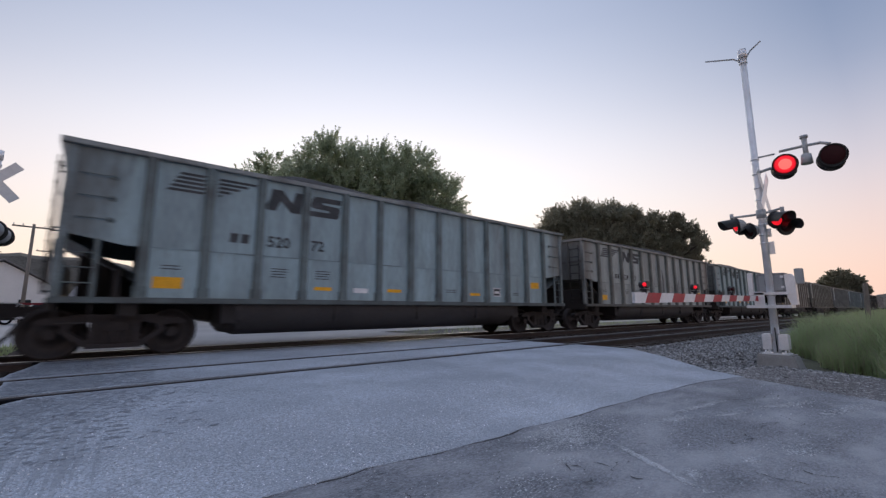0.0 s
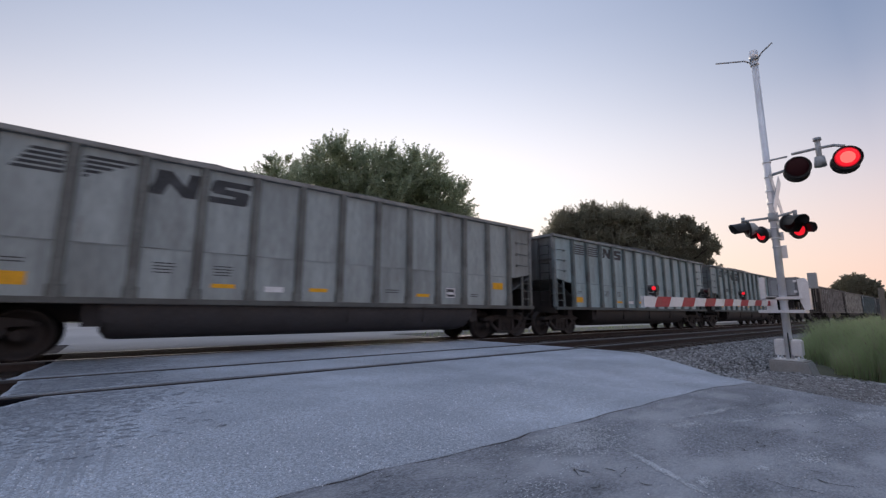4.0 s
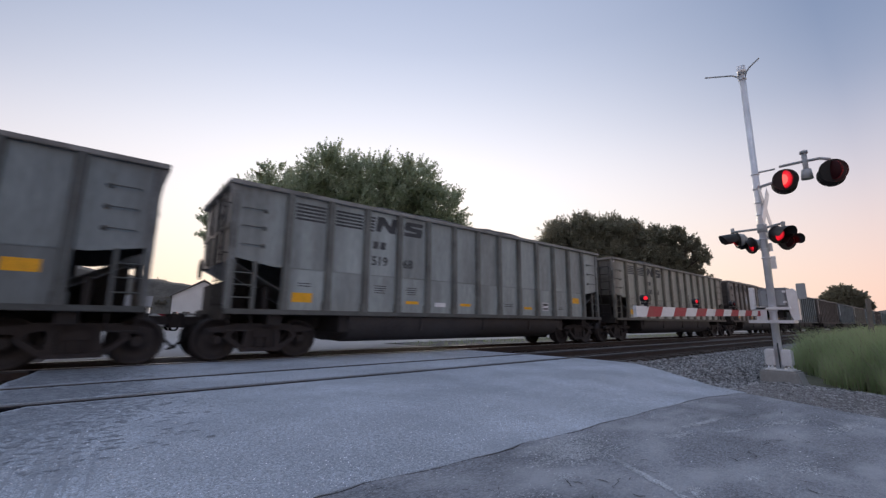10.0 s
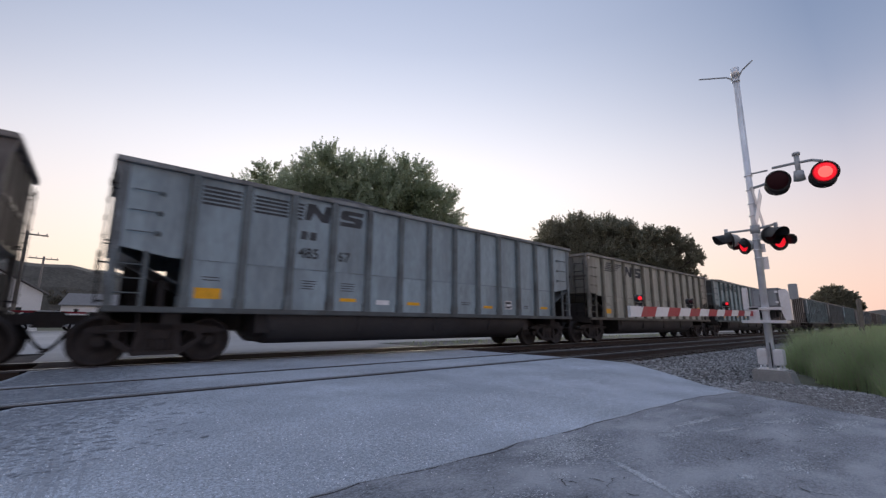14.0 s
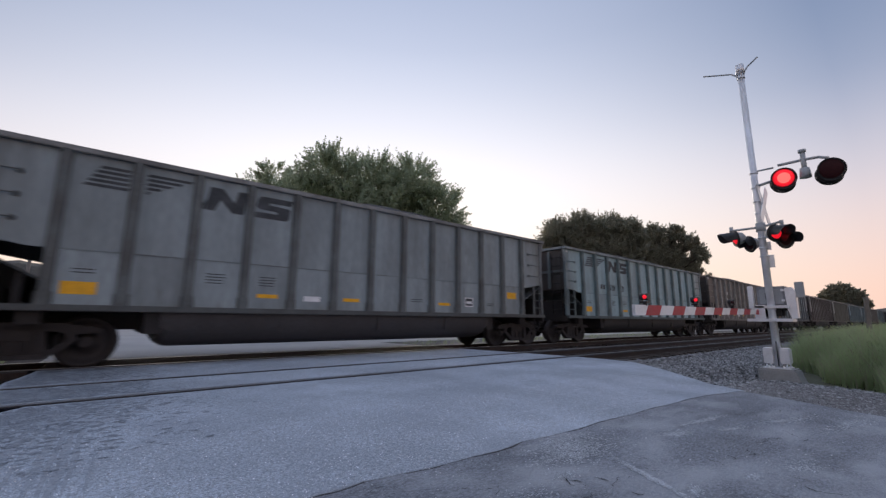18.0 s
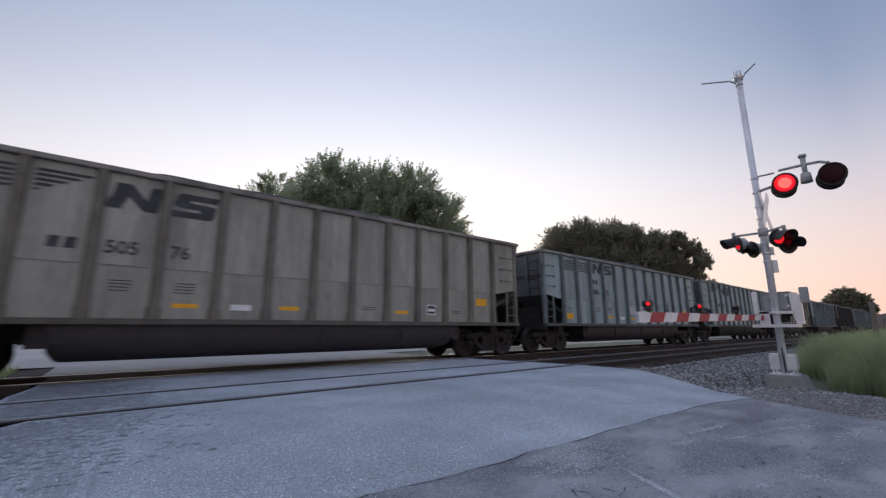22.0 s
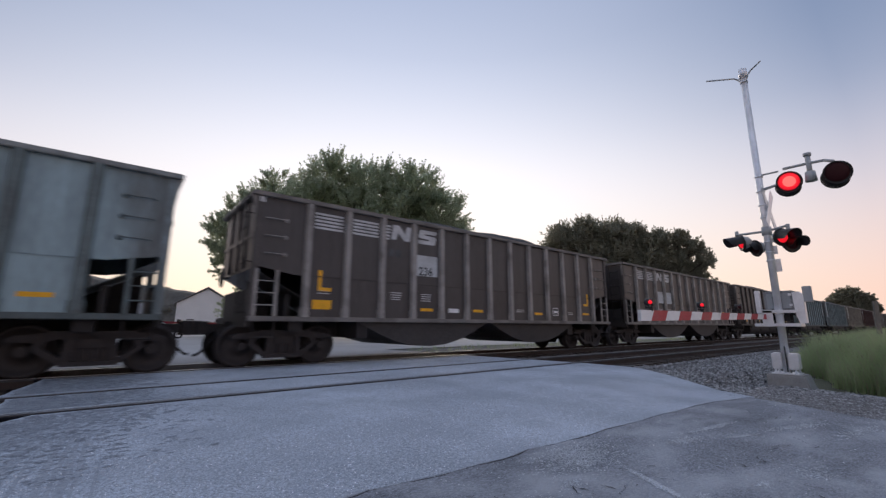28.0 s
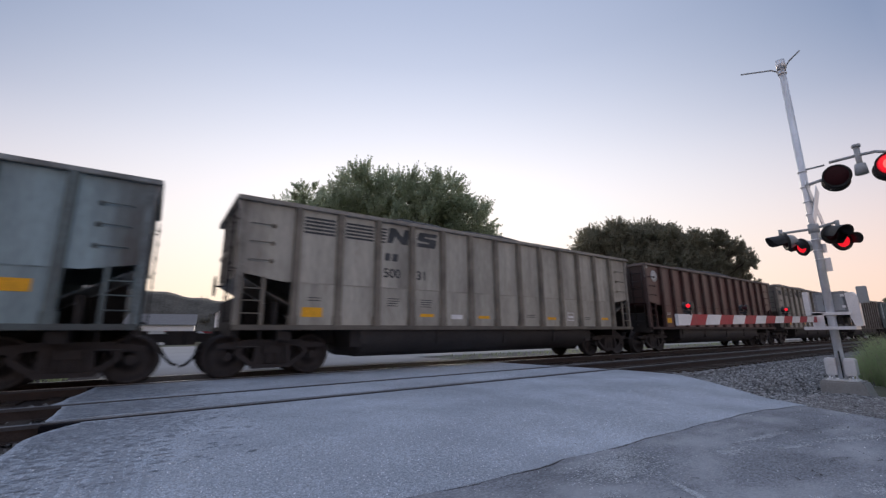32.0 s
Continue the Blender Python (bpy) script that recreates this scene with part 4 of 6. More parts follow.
lathe(bm, [(0.24, -.015), (0.27, 0), (0.24, .015), (0.22, 0)], pose(-HL - .16, 0.62, 2.1, 0, 90, 0), 16)
rod(bm, (-HL - .16, 0.62, 2.1), (-HL + .02, 0.62, 2.1), 0.02)
for a in range(4):
    rod(bm, (-HL - .16, 0.62, 2.1), (-HL - .16, 0.62 + .24 * math.cos(a * 1.571), 2.1 + .24 * math.sin(a * 1.571)), 0.012)
BRAKEWHEEL_ME = shared("brake_wheel", bm, M_UNDER)
bm = bmesh.new()
rod(bm, (-7.0, 0.2, 1.32), (-6.2, 0.2, 1.32), 0.16, seg=14)
box(bm, -6.95, -6.7, -0.5, -0.1, 1.1, 1.4)
box(bm, -6.5, -6.35, -1.3, 0.9, 1.06, 1.14)
RESERVOIR_ME = shared("brake_reservoir", bm, M_UNDER)
SIGN_Y = -HW - 0.005


def decal(bm, x0, x1, z0, z1, slant=0.0, y=SIGN_Y):
    """A flat painted shape on the near side, 4 mm proud."""
    v = [bm.verts.new(p) for p in ((x0, y, z0), (x1, y, z0), (x1 + slant, y, z1), (x0 + slant, y, z1))]
    bm.faces.new(v)


def poly(bm, pts, y=SIGN_Y):
    bm.faces.new([bm.verts.new((x, y, z)) for x, z in pts])


def logo_bars(layout):
    """The stripes of the company's mark: even bars, or bars that sweep to a point."""
    bm = bmesh.new()
    x1, x2, x3 = RIBS[0], RIBS[1], RIBS[2]
    for k in range(5):
        z = 3.64 - 0.088 * k
        if layout == "even":
            decal(bm, x1 + .14, x2 - .13, z - .052, z)
            decal(bm, x2 + .14, x3 - .13, z - .052, z)
            decal(bm, x3 + .11, x3 + .11 + .10 + .05 * (4 - k) / 4, z - .052, z)
        else:
            decal(bm, x1 + .45 - .05 * k, x2 - .13, z - .055, z, 0.04)
            decal(bm, x2 + .13, x3 - .15 - .17 * k, z - .055, z, 0.05)
    return shared("logo_stripes", bm)


def logo_block(layout):
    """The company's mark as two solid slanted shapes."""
    bm = bmesh.new()
    xa, xb = (RIBS[2], RIBS[3])
    lo, hi = (3.26, 3.68)
    if layout == "even":
        xa += 0.27
        w, s = 0.62, xb + .17
    else:
        lo, hi = 3.12, 3.62
        xa += 0.14
        w, s = 0.74, xb + .10
    h = hi - lo
    # a slanted block with a notch above and one below
    poly(bm, [(xa, lo), (xa + w * .24, lo), (xa + w * .38, lo + h * .5), (xa + w * .70, lo), (xa + w, lo), (xa + w * 1.1, hi), (xa + w * .84, hi), (xa + w * .74, lo + h * .46), (xa + w * .42, hi), (xa + w * .1, hi)])
    # a block with a notch on each side
    q = w * .05
    poly(bm, [(s, lo), (s + w * .92, lo), (s + w, lo + h * .1), (s + w + q, lo + h * .50), (s + w * .94 + q, lo + h * .60), (s + w * .36 + q, lo + h * .64), (s + w * .36 + q, lo + h * .74), (s + w + q, lo + h * .74), (s + w + 2 * q, hi),
              (s + w * .12 + q, hi), (s + w * .02 + q, hi - h * .12), (s + w * .01, lo + h * .52), (s + w * .1, lo + h * .40), (s + w * .64, lo + h * .37), (s + w * .64, lo + h * .26), (s, lo + h * .26)])
    if layout != "even":
        poly(bm, [(xa - .17, lo + .10), (xa - .03, lo), (xa - .012, lo), (xa + w * .045, lo + h * .5), (xa - .04, lo + h * .26)])
    return shared("logo_mark", bm)


def small_stencils():
    bm = bmesh.new()
    for bay, z, w in ((0, 1.72, .3), (2, 1.78, .35), (2, 1.66, .3), (3, 1.78, .35), (3, 1.66, .32), (7, 1.45, .4), (10, 1.42, .3)):
        x = RIBS[bay] + .3
        for q in range(2):
            decal(bm, x, x + w, z - .06 * q, z - .06 * q + .02)
    return shared("stencil_bars", bm)


LOGO = {("bars", "even"): logo_bars("even"), ("bars", "swept"): logo_bars("swept"), ("block", "even"): logo_block("even"), ("block", "swept"): logo_block("swept")}
STENCIL_ME = small_stencils()
bm = bmesh.new()
decal(bm, -0.24, 0.24, -0.11, 0.11)
YELLOW_BIG = shared("reflector", bm, M_YELLOW)
bm = bmesh.new()
decal(bm, -0.22, 0.22, -0.042, 0.042)
YELLOW_ME = shared("reflector", bm, M_YELLOW)
bm = bmesh.new()
decal(bm, -0.2, 0.2, -0.06, 0.06)
WHITE_ME = shared("stencil_plate", bm, M_LABEL)
bm = bmesh.new()
for d in ((-.17, .17, -.14, -.115), (-.17, .17, .115, .14), (-.17, -.145, -.115, .115), (.145, .17, -.115, .115), (-.12, .12, -.05, .03)):
    decal(bm, *d)
BOX_ME = shared("stencil_box", bm, M_LABEL)
bm = bmesh.new()
poly(bm, [(0, 0), (.34, 0), (.34, .09), (.09, .09), (.09, .5), (0, .5)])
YELLOW_L = shared("corner_mark", bm, M_YELLOW)
bm = bmesh.new()
decal(bm, -.165, .165, -.135, .135, y=SIGN_Y + .002)
BOXDARK_ME = shared("stencil_ground", bm, M_BLACKMARK)
bm = bmesh.new()
decal(bm, -0.38, 0.38, -0.30, 0.30)
PATCH_ME = shared("repaint_patch", bm, M_PATCH)
bm = bmesh.new()
decal(bm, -HL + .05, -HL + .17, TOP - .24, TOP - .115, y=-HW - .04)
TAG_ME = shared("corner_tag", bm, M_WHITEMARK)


def stroke(bm, pts, w, y):
    """A round-cornered band of paint along a bent line."""
    side = []
    for i, (x, z) in enumerate(pts):
        (xa, za), (xb, zb) = pts[max(0, i - 1)], pts[min(len(pts) - 1, i + 1)]
        n = math.hypot(xb - xa, zb - za) or 1
        nx, nz = -(zb - za) / n, (xb - xa) / n
        ww = w * (.55 if i in (0, len(pts) - 1) else 1)
        side.append(((x + nx * ww, z + nz * ww), (x - nx * ww, z - nz * ww)))
    for (a0, a1), (b0, b1) in zip(side, side[1:]):
        poly(bm, [a0, a1, b1, b0], y)


def spray_mesh(seed):
    """Pale spray-painted scrawl low on the side: bent, leaning strokes between the ribs."""
    rnd = random.Random(seed)
    bm = bmesh.new()
    for k in range(9):
        x0 = RIBS[0] + 1.0183 * (2.6 + .72 * k)
        lo, hi, lean = 1.30 + rnd.uniform(-.04, .05), 1.86 + rnd.uniform(-.1, .1), rnd.uniform(.05, .16)
        for q in range(rnd.choice((2, 3, 3))):
            x = x0 + .2 * q + rnd.uniform(-.03, .03)
            bow, n = rnd.uniform(-.14, .14), 7
            a, b = (lo, hi) if q % 2 else (hi, lo)
            pts = [(x + lean * ((a + (b - a) * i / n) - lo) + bow * math.sin(math.pi * i / n) + .2 * (i / n) * (q % 2), a + (b - a) * i / n) for i in range(n + 1)]
            stroke(bm, pts, rnd.uniform(.042, .072), SIGN_Y - .001 - .0004 * (3 * k + q))
    return shared("graffiti", bm)


def streak_mesh(seed):
    """Dark paint that has run down the sheet: bundles of thin ragged runs of uneven length."""
    rnd = random.Random(seed)
    bm = bmesh.new()
    q = 0
    for bay in rnd.sample((2, 5, 6, 7, 8, 9), rnd.choice((2, 3, 3))):
        x0, top0, wide = RIBS[0] + 1.0183 * (bay + rnd.uniform(.3, .6)), rnd.uniform(2.3, 3.1), rnd.uniform(.10, .24)
        for k in range(rnd.choice((5, 7, 9))):
            x, w = x0 + rnd.gauss(0, .5) * wide, rnd.uniform(.012, .05)
            top, low = top0 - abs(rnd.gauss(0, .35)), rnd.uniform(1.2, 1.75)
            left = [(x - w * rnd.uniform(.35, 1.1), low + (top - low) * i / 8) for i in range(9)]
            right = [(x + w * rnd.uniform(.35, 1.1), low + (top - low) * i / 8) for i in range(8, -1, -1)]
            poly(bm, left + right, SIGN_Y - .0008 - .0003 * q)
            q += 1
    return shared("graffiti", bm)


BLUE, GREY, OLIVE, TAN, BROWN, DARK, MAROON = ((0.192, 0.270, 0.297), (0.225, 0.262, 0.265), (0.245, 0.255, 0.225), (0.27, 0.262, 0.235), (0.166, 0.157, 0.149), (0.048, 0.044, 0.045), (0.085, 0.036, 0.034))
# kind, paint, mark layout, number, extras
CARS = {
    -1: ("tub", BLUE, "even", "", ""), 0: ("tub", BLUE, "swept", "520 72", ""), 1: ("tub", GREY, "swept", "524 21", "dark"), 2: ("tub", BLUE, "swept", "524 91", ""), 3: ("tub", TAN, "even", "423 20", "patch"),
    4: ("tub", OLIVE, "even", "533 18", "dark"), 5: ("tub", GREY, "swept", "", ""), 6: ("tub", BLUE, "even", "", ""), 7: ("tub", BLUE, "swept", "517 82", ""),
    8: ("wedge", (0.042, 0.048, 0.052), "even", "146 860", "white"), 9: ("bowl", DARK, "even", "078", "white patch"), 10: ("tub", TAN, "none", "", ""), 11: ("tub", BLUE, "even", "484 26", ""),
    12: ("tub", (0.15, 0.185, 0.20), "even", "", "spray"), 13: ("tub", GREY, "even", "519 68", ""), 14: ("tub", OLIVE, "even", "500 68", "dark"), 15: ("tub", BROWN, "even", "420 3", "patch"),
    16: ("tub", (0.165, 0.212, 0.232), "even", "502 54", "dark"), 17: ("tub", BROWN, "even", "463 37", "patch"), 18: ("tub", (0.21, 0.275, 0.31), "even", "485 67", ""), 19: ("tub", OLIVE, "swept", "", ""),
    20: ("tub", BLUE, "even", "", ""), 21: ("tub", BROWN, "even", "465 62", "patch"), 22: ("tub", BLUE, "swept", "", "dark"), 23: ("tub", (0.165, 0.198, 0.21), "swept", "", ""), 24: ("tub", (0.185, 0.272, 0.30), "swept", "528 18", ""),
    25: ("tub", DARK, "none", "10 366", "white"), 26: ("tub", (0.18, 0.22, 0.245), "swept", "", "dark"), 27: ("tub", BROWN, "even", "469 29", "patch"), 28: ("tub", OLIVE, "swept", "505 76", ""),
    29: ("tub", BLUE, "even", "486 05", "dark"), 30: ("tub", BLUE, "swept", "508 70", ""), 31: ("tub", (0.25, 0.247, 0.228), "even", "456 9", "spray"), 32: ("tub", BLUE, "swept", "527 21", "dark"),
    33: ("wedge", (0.042, 0.048, 0.052), "even", "", "white"), 34: ("tub", BLUE, "swept", "", ""), 35: ("tub", BLUE, "even", "504 93", ""), 36: ("bowl", DARK, "even", "236", "white patch"),
    37: ("bowl", DARK, "even", "", "white patch"), 38: ("tub", (0.095, 0.09, 0.088), "none", "", ""), 39: ("tub", BLUE, "swept", "522 22", "dark"), 40: ("tub", BLUE, "even", "483 71", ""),
    41: ("tub", (0.29, 0.285, 0.25), "even", "500 31", ""), 42: ("tub", MAROON, "none", "", "white badge"), 43: ("tub", TAN, "even", "", ""), 44: ("tub", BROWN, "even", "", ""), 45: ("tub", BLUE, "swept", "", ""),
    46: ("bowl", DARK, "none", "", ""), 47: ("tub", BROWN, "even", "", ""), 48: ("tub", GREY, "swept", "", ""), 49: ("tub", BROWN, "none", "", ""), 50: ("tub", BLUE, "even", "", ""), 51: ("tub", BROWN, "even", "", ""),
    52: ("tub", GREY, "even", "", ""), 53: ("tub", BROWN, "even", "", "")}
TONES = {BLUE: "blue-grey", GREY: "grey", OLIVE: "olive-grey", TAN: "dusty tan-grey", BROWN: "rust-brown", DARK: "soot-black", MAROON: "maroon"}
SPRAY_PALE = [spray_mesh(k) for k in (3, 5)]
SPRAY_DARK = [streak_mesh(k) for k in (1, 2, 8, 13, 21)]
cars = {}


def coal_car(n, kind, paint, layout, number, extra):
    rnd = random.Random(n)
    spray_tone = paint
    car = empty("coal_hopper" if kind != "tub" else "coal_gondola")
    tone = TONES.get(paint, "blue-black" if kind == "wedge" else ("charcoal" if paint[0] < 0.1 else ("pale cream-grey" if paint[0] > paint[2] else "slate-blue")))
    body = {"tub": "round-bellied gondola car", "wedge": "three-pocket hopper car", "bowl": "twin-bowl hopper car"}[kind]
    mark = {"patch": " with pale repaint patches", "dark": " with dark graffiti", "spray": " with pale graffiti", "white": " with white lettering", "white patch": " with a worn white mark"}.get(extra, "")
    tagged(car, f"{tone} {body}{mark}, heaped with coal", "freight car", "cars of the coal train")
    k = rnd.uniform(1.24, 1.40) if paint[0] > 0.1 else 1.05
    paint = tuple(c * k for c in paint)
    dark = paint[0] < 0.09
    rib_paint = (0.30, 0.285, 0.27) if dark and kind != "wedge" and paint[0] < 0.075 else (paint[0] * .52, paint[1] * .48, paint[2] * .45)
    post = tuple(c * .5 + g * .3 for c, g in zip(paint, (0.2, 0.18, 0.165)))
    dusty = tuple(c * .35 + g * .65 for c, g in zip(paint, (0.27, 0.25, 0.235)))
    if n == 10:
        rib_paint = tuple(c * 1.1 for c in paint)

    def add(name, me, label="", m=None, colour=None):
        ob = part(name, me, None, car, label, m)
        if colour:
            ob.color = (*colour, 1)
        return ob

    flip = pose(0, 0, 0, 0, 0, 180)
    worn = TONES.get(spray_tone) in ("rust-brown", "dusty tan-grey")
    low = {12: .62, 4: .85, 22: .62, 26: .6}.get(n, rnd.uniform(.72, .85) if worn else rnd.uniform(.93, 1.04))
    rust = (0.13, 0.105, 0.09)
    for s in (-1, 1):
        add("side_sheet", SIDE_ME[s], colour=paint)
        add("lower_sheet", LOWER_ME[s], colour=tuple(c * low for c in paint))
    add("seam_strip", SEAM_ME, colour=rib_paint if worn else tuple(c * .8 for c in paint))
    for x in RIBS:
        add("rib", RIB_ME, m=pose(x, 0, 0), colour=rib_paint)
    for q, m in enumerate((None, flip)):
        add("top_chord", CHORD_ME, m=m, colour=dusty)
        add("end_chord", ENDCHORD_ME, m=m, colour=dusty)
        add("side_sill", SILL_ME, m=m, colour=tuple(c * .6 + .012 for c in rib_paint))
        wall = tuple(c * 0.45 + d * 0.5 for c, d in zip(paint, rust)) if not dark else paint
        add("end_wall", END_ME, m=m, colour=wall)
        add("slope_sheet", SLOPE_ME, m=m, colour=wall)
        add("end_beam", END_BEAM_ME, m=m, colour=wall)
        for y in (-0.72, 0.0, 0.72):
            add("end_post", END_POST_ME, m=(m or Matrix()) @ pose(0, y, 0), colour=wall)
        add("corner_post", CORNER_ME, m=m, colour=post)
        add("end_platform", PLAT_ME, m=m)
        add("coupler", COUPLER_ME, m=m)
        add("air_hose", HOSE_ME, m=m)
        add("end_ladder", LADDER_ME, m=m)
        add("end_bulkhead", BULK_ME, m=m)
        add("end_web", END_BLIND_ME if m is None else END_BLIND_R, m=m)
    mirror = Matrix.Diagonal((-1, 1, 1, 1))
    add("corner_post", CORNER_R, colour=post)
    add("corner_gusset", GUSSET_ME, colour=dusty)
    add("corner_gusset", GUSSET_R, colour=dusty)
    if worn or n == 31:
        for x in (-6.72, 6.72):
            ob = add("placard", PLATE_ME, "dark placard in a pale frame", pose(x, 0, 3.42))
            part("placard_frame", PLACARD_ME, None, ob).color = (0.26, 0.25, 0.24, 1)
    for x in (-6.64, 6.55):
        for z in (2.5, 2.9, 3.3):
            add("grab_pad", PAD_ME, m=pose(x, 0, z), colour=rib_paint)
    add("side_ladder", STEP_ME, colour=rib_paint)
    add("side_ladder", STEP_R, colour=rib_paint)
    add("stirrup", STIRRUP_ME)
    add("stirrup", STIRRUP_R)
    for x in (-7.1, 6.55):
        for z in (2.5, 2.9, 3.3):
            add("grab_iron", GRAB_ME, m=pose(x, 0, z), colour=rib_paint)
    add("brake_wheel", BRAKEWHEEL_ME)
    add("brake_reservoir", RESERVOIR_ME)
    add("centre_sill", CENTRE_ME)
    # random factor that darkens the belly's even base colour, car by car
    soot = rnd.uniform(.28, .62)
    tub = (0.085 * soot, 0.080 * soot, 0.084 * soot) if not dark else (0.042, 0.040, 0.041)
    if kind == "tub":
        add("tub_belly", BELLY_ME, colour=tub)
    elif kind == "wedge":
        for x in (-3.3, 0.0, 3.3):
            add("hopper_pocket", WEDGE_ME, m=pose(x, 0, 0), colour=(0.05, 0.052, 0.055))
    else:
        for x in (-2.4, 2.4):
            add("hopper_pocket", BOWL_ME, m=pose(x, 0, 0), colour=(0.045, 0.042, 0.042))
    add("coal_load", rnd.choice(LOADS), "heaped black coal", rnd.choice((None, flip)))
    bogie(car, -HL + 0.94)
    bogie(car, HL - 0.94)
    ink = M_WHITEMARK if "white" in extra else M_BLACKMARK
    if layout != "none":
        for piece in ("bars", "block"):
            me = LOGO[piece, layout]
            ob = add("logo_stripes" if piece == "bars" else "logo_mark", me)
            slot_ink(ob, ink)
    slot_ink(tagged(add("stencil", STENCIL_ME), kind="stuff"), ink)
    if "badge" in extra:
        bm = bmesh.new()
        lathe(bm, [(0.26, 0), (0.26, .002), (0.15, .002)], pose(-6.6, SIGN_Y, 3.35, 90), 20)
        add("round_badge", shared("round_badge", bm, M_WHITEMARK))
    if "patch" in extra:
        pz = 2.40 if n == 37 else 2.62
        add("repaint_patch", PATCH_ME, m=pose(RIBS[3] + .5, 0, pz))
        if "white" not in extra or n == 37:
            add("repaint_patch", PATCH_ME, m=pose(RIBS[2] + .5, 0, pz))
    if n == 29:
        for q in (5, 6):
            add("repaint_patch", PATCH_ME, m=pose(RIBS[q] + .5, 0, 1.75) @ Matrix.Diagonal((.8, 1, .62, 1)))
    if number:
        words = number.split()
        dig = M_BLACKMARK if "patch" in extra else ink
        zz = 2.34 if layout != "swept" else 2.28
        xs = [RIBS[2] + .17, RIBS[3] + .15] if len(words) > 1 else [RIBS[3] + .2]
        for word, x in zip(words, xs):
            ob = add("lettering", text_mesh("lettering", word, 0.34, dig), m=pose(x, SIGN_Y - .003, zz, 90))
        bm = bmesh.new()
        for q in range(2):
            mx, mz = (RIBS[2] + .2, 2.78) if layout != "swept" else (RIBS[1] + .42, 2.30)
            decal(bm, mx + .22 * q, mx + .16 + .22 * q, mz, mz + .2, 0.02)
        slot_ink(add("mark_stencil", shared("mark_bars", bm)), dig)
    if extra == "dark":
        slot_ink(tagged(add("graffiti", rnd.choice(SPRAY_DARK)), kind="stuff"), M_GRAFD)
    if extra == "spray":
        slot_ink(tagged(add("graffiti", rnd.choice(SPRAY_PALE)), kind="stuff"), M_GRAFW)
    add("reflector", YELLOW_BIG, m=pose(RIBS[0] + .42, 0, 1.40))
    for bay, z in ((3, 1.38), (5, 1.37), (8, 1.36)):
        add("reflector", YELLOW_ME, m=pose(RIBS[bay] + .5, 0, z + rnd.uniform(-.02, .02)))
    big = rnd.random() < .5
    add("reflector", YELLOW_BIG if big else YELLOW_ME, m=pose(RIBS[11] + .5, 0, 1.74 if big else 1.40))
    add("stencil_plate", WHITE_ME, m=pose(RIBS[4] + .5, 0, 1.36))
    add("stencil_box", BOX_ME, m=pose(RIBS[9] + .5, 0, 1.45))
    if rnd.random() < .7:
        add("stencil_ground", BOXDARK_ME, m=pose(RIBS[9] + .5, 0, 1.45))
    if n == 36:
        add("corner_mark", YELLOW_L, "yellow painted corner mark", pose(RIBS[0] + .30, 0, 1.72))
        add("corner_mark", YELLOW_L, "yellow painted corner mark", pose(RIBS[11] + .72, 0, 1.72) @ mirror)
    if rnd.random() < .6:
        add("corner_tag", TAG_ME)
    return car


def slot_ink(ob, material):
    if not ob.data.materials:
        ob.data.materials.append(None)
    ob.material_slots[0].link = "OBJECT"
    ob.material_slots[0].material = material


def mirrored(me):
    bm = bmesh.new()
    bm.from_mesh(me)
    bmesh.ops.transform(bm, matrix=Matrix.Diagonal((-1, 1, 1, 1)), verts=bm.verts)
    bmesh.ops.reverse_faces(bm, faces=bm.faces)
    return shared(me.name, bm, me.materials[0])


CORNER_R, STEP_R, STIRRUP_R, GUSSET_R = mirrored(CORNER_ME), mirrored(STEP_ME), mirrored(STIRRUP_ME), mirrored(GUSSET_ME)
END_BLIND_R = shared("end_web", boxes((-7.26, -7.20, -1.3, 1.25, SILL - .04, 1.72), bevel=0.01), M_UNDER)
for n, spec in CARS.items():
    cars[n] = coal_car(n, *spec)


# ---- the crossing signal by the road ----
MX, MY, MZ = 12.0, 2.48, -0.14


def head_frame(at, facing):
    """A frame at a point whose +z looks along facing, y up."""
    return look(at, Vector(at) - Vector(facing))


lamps = []


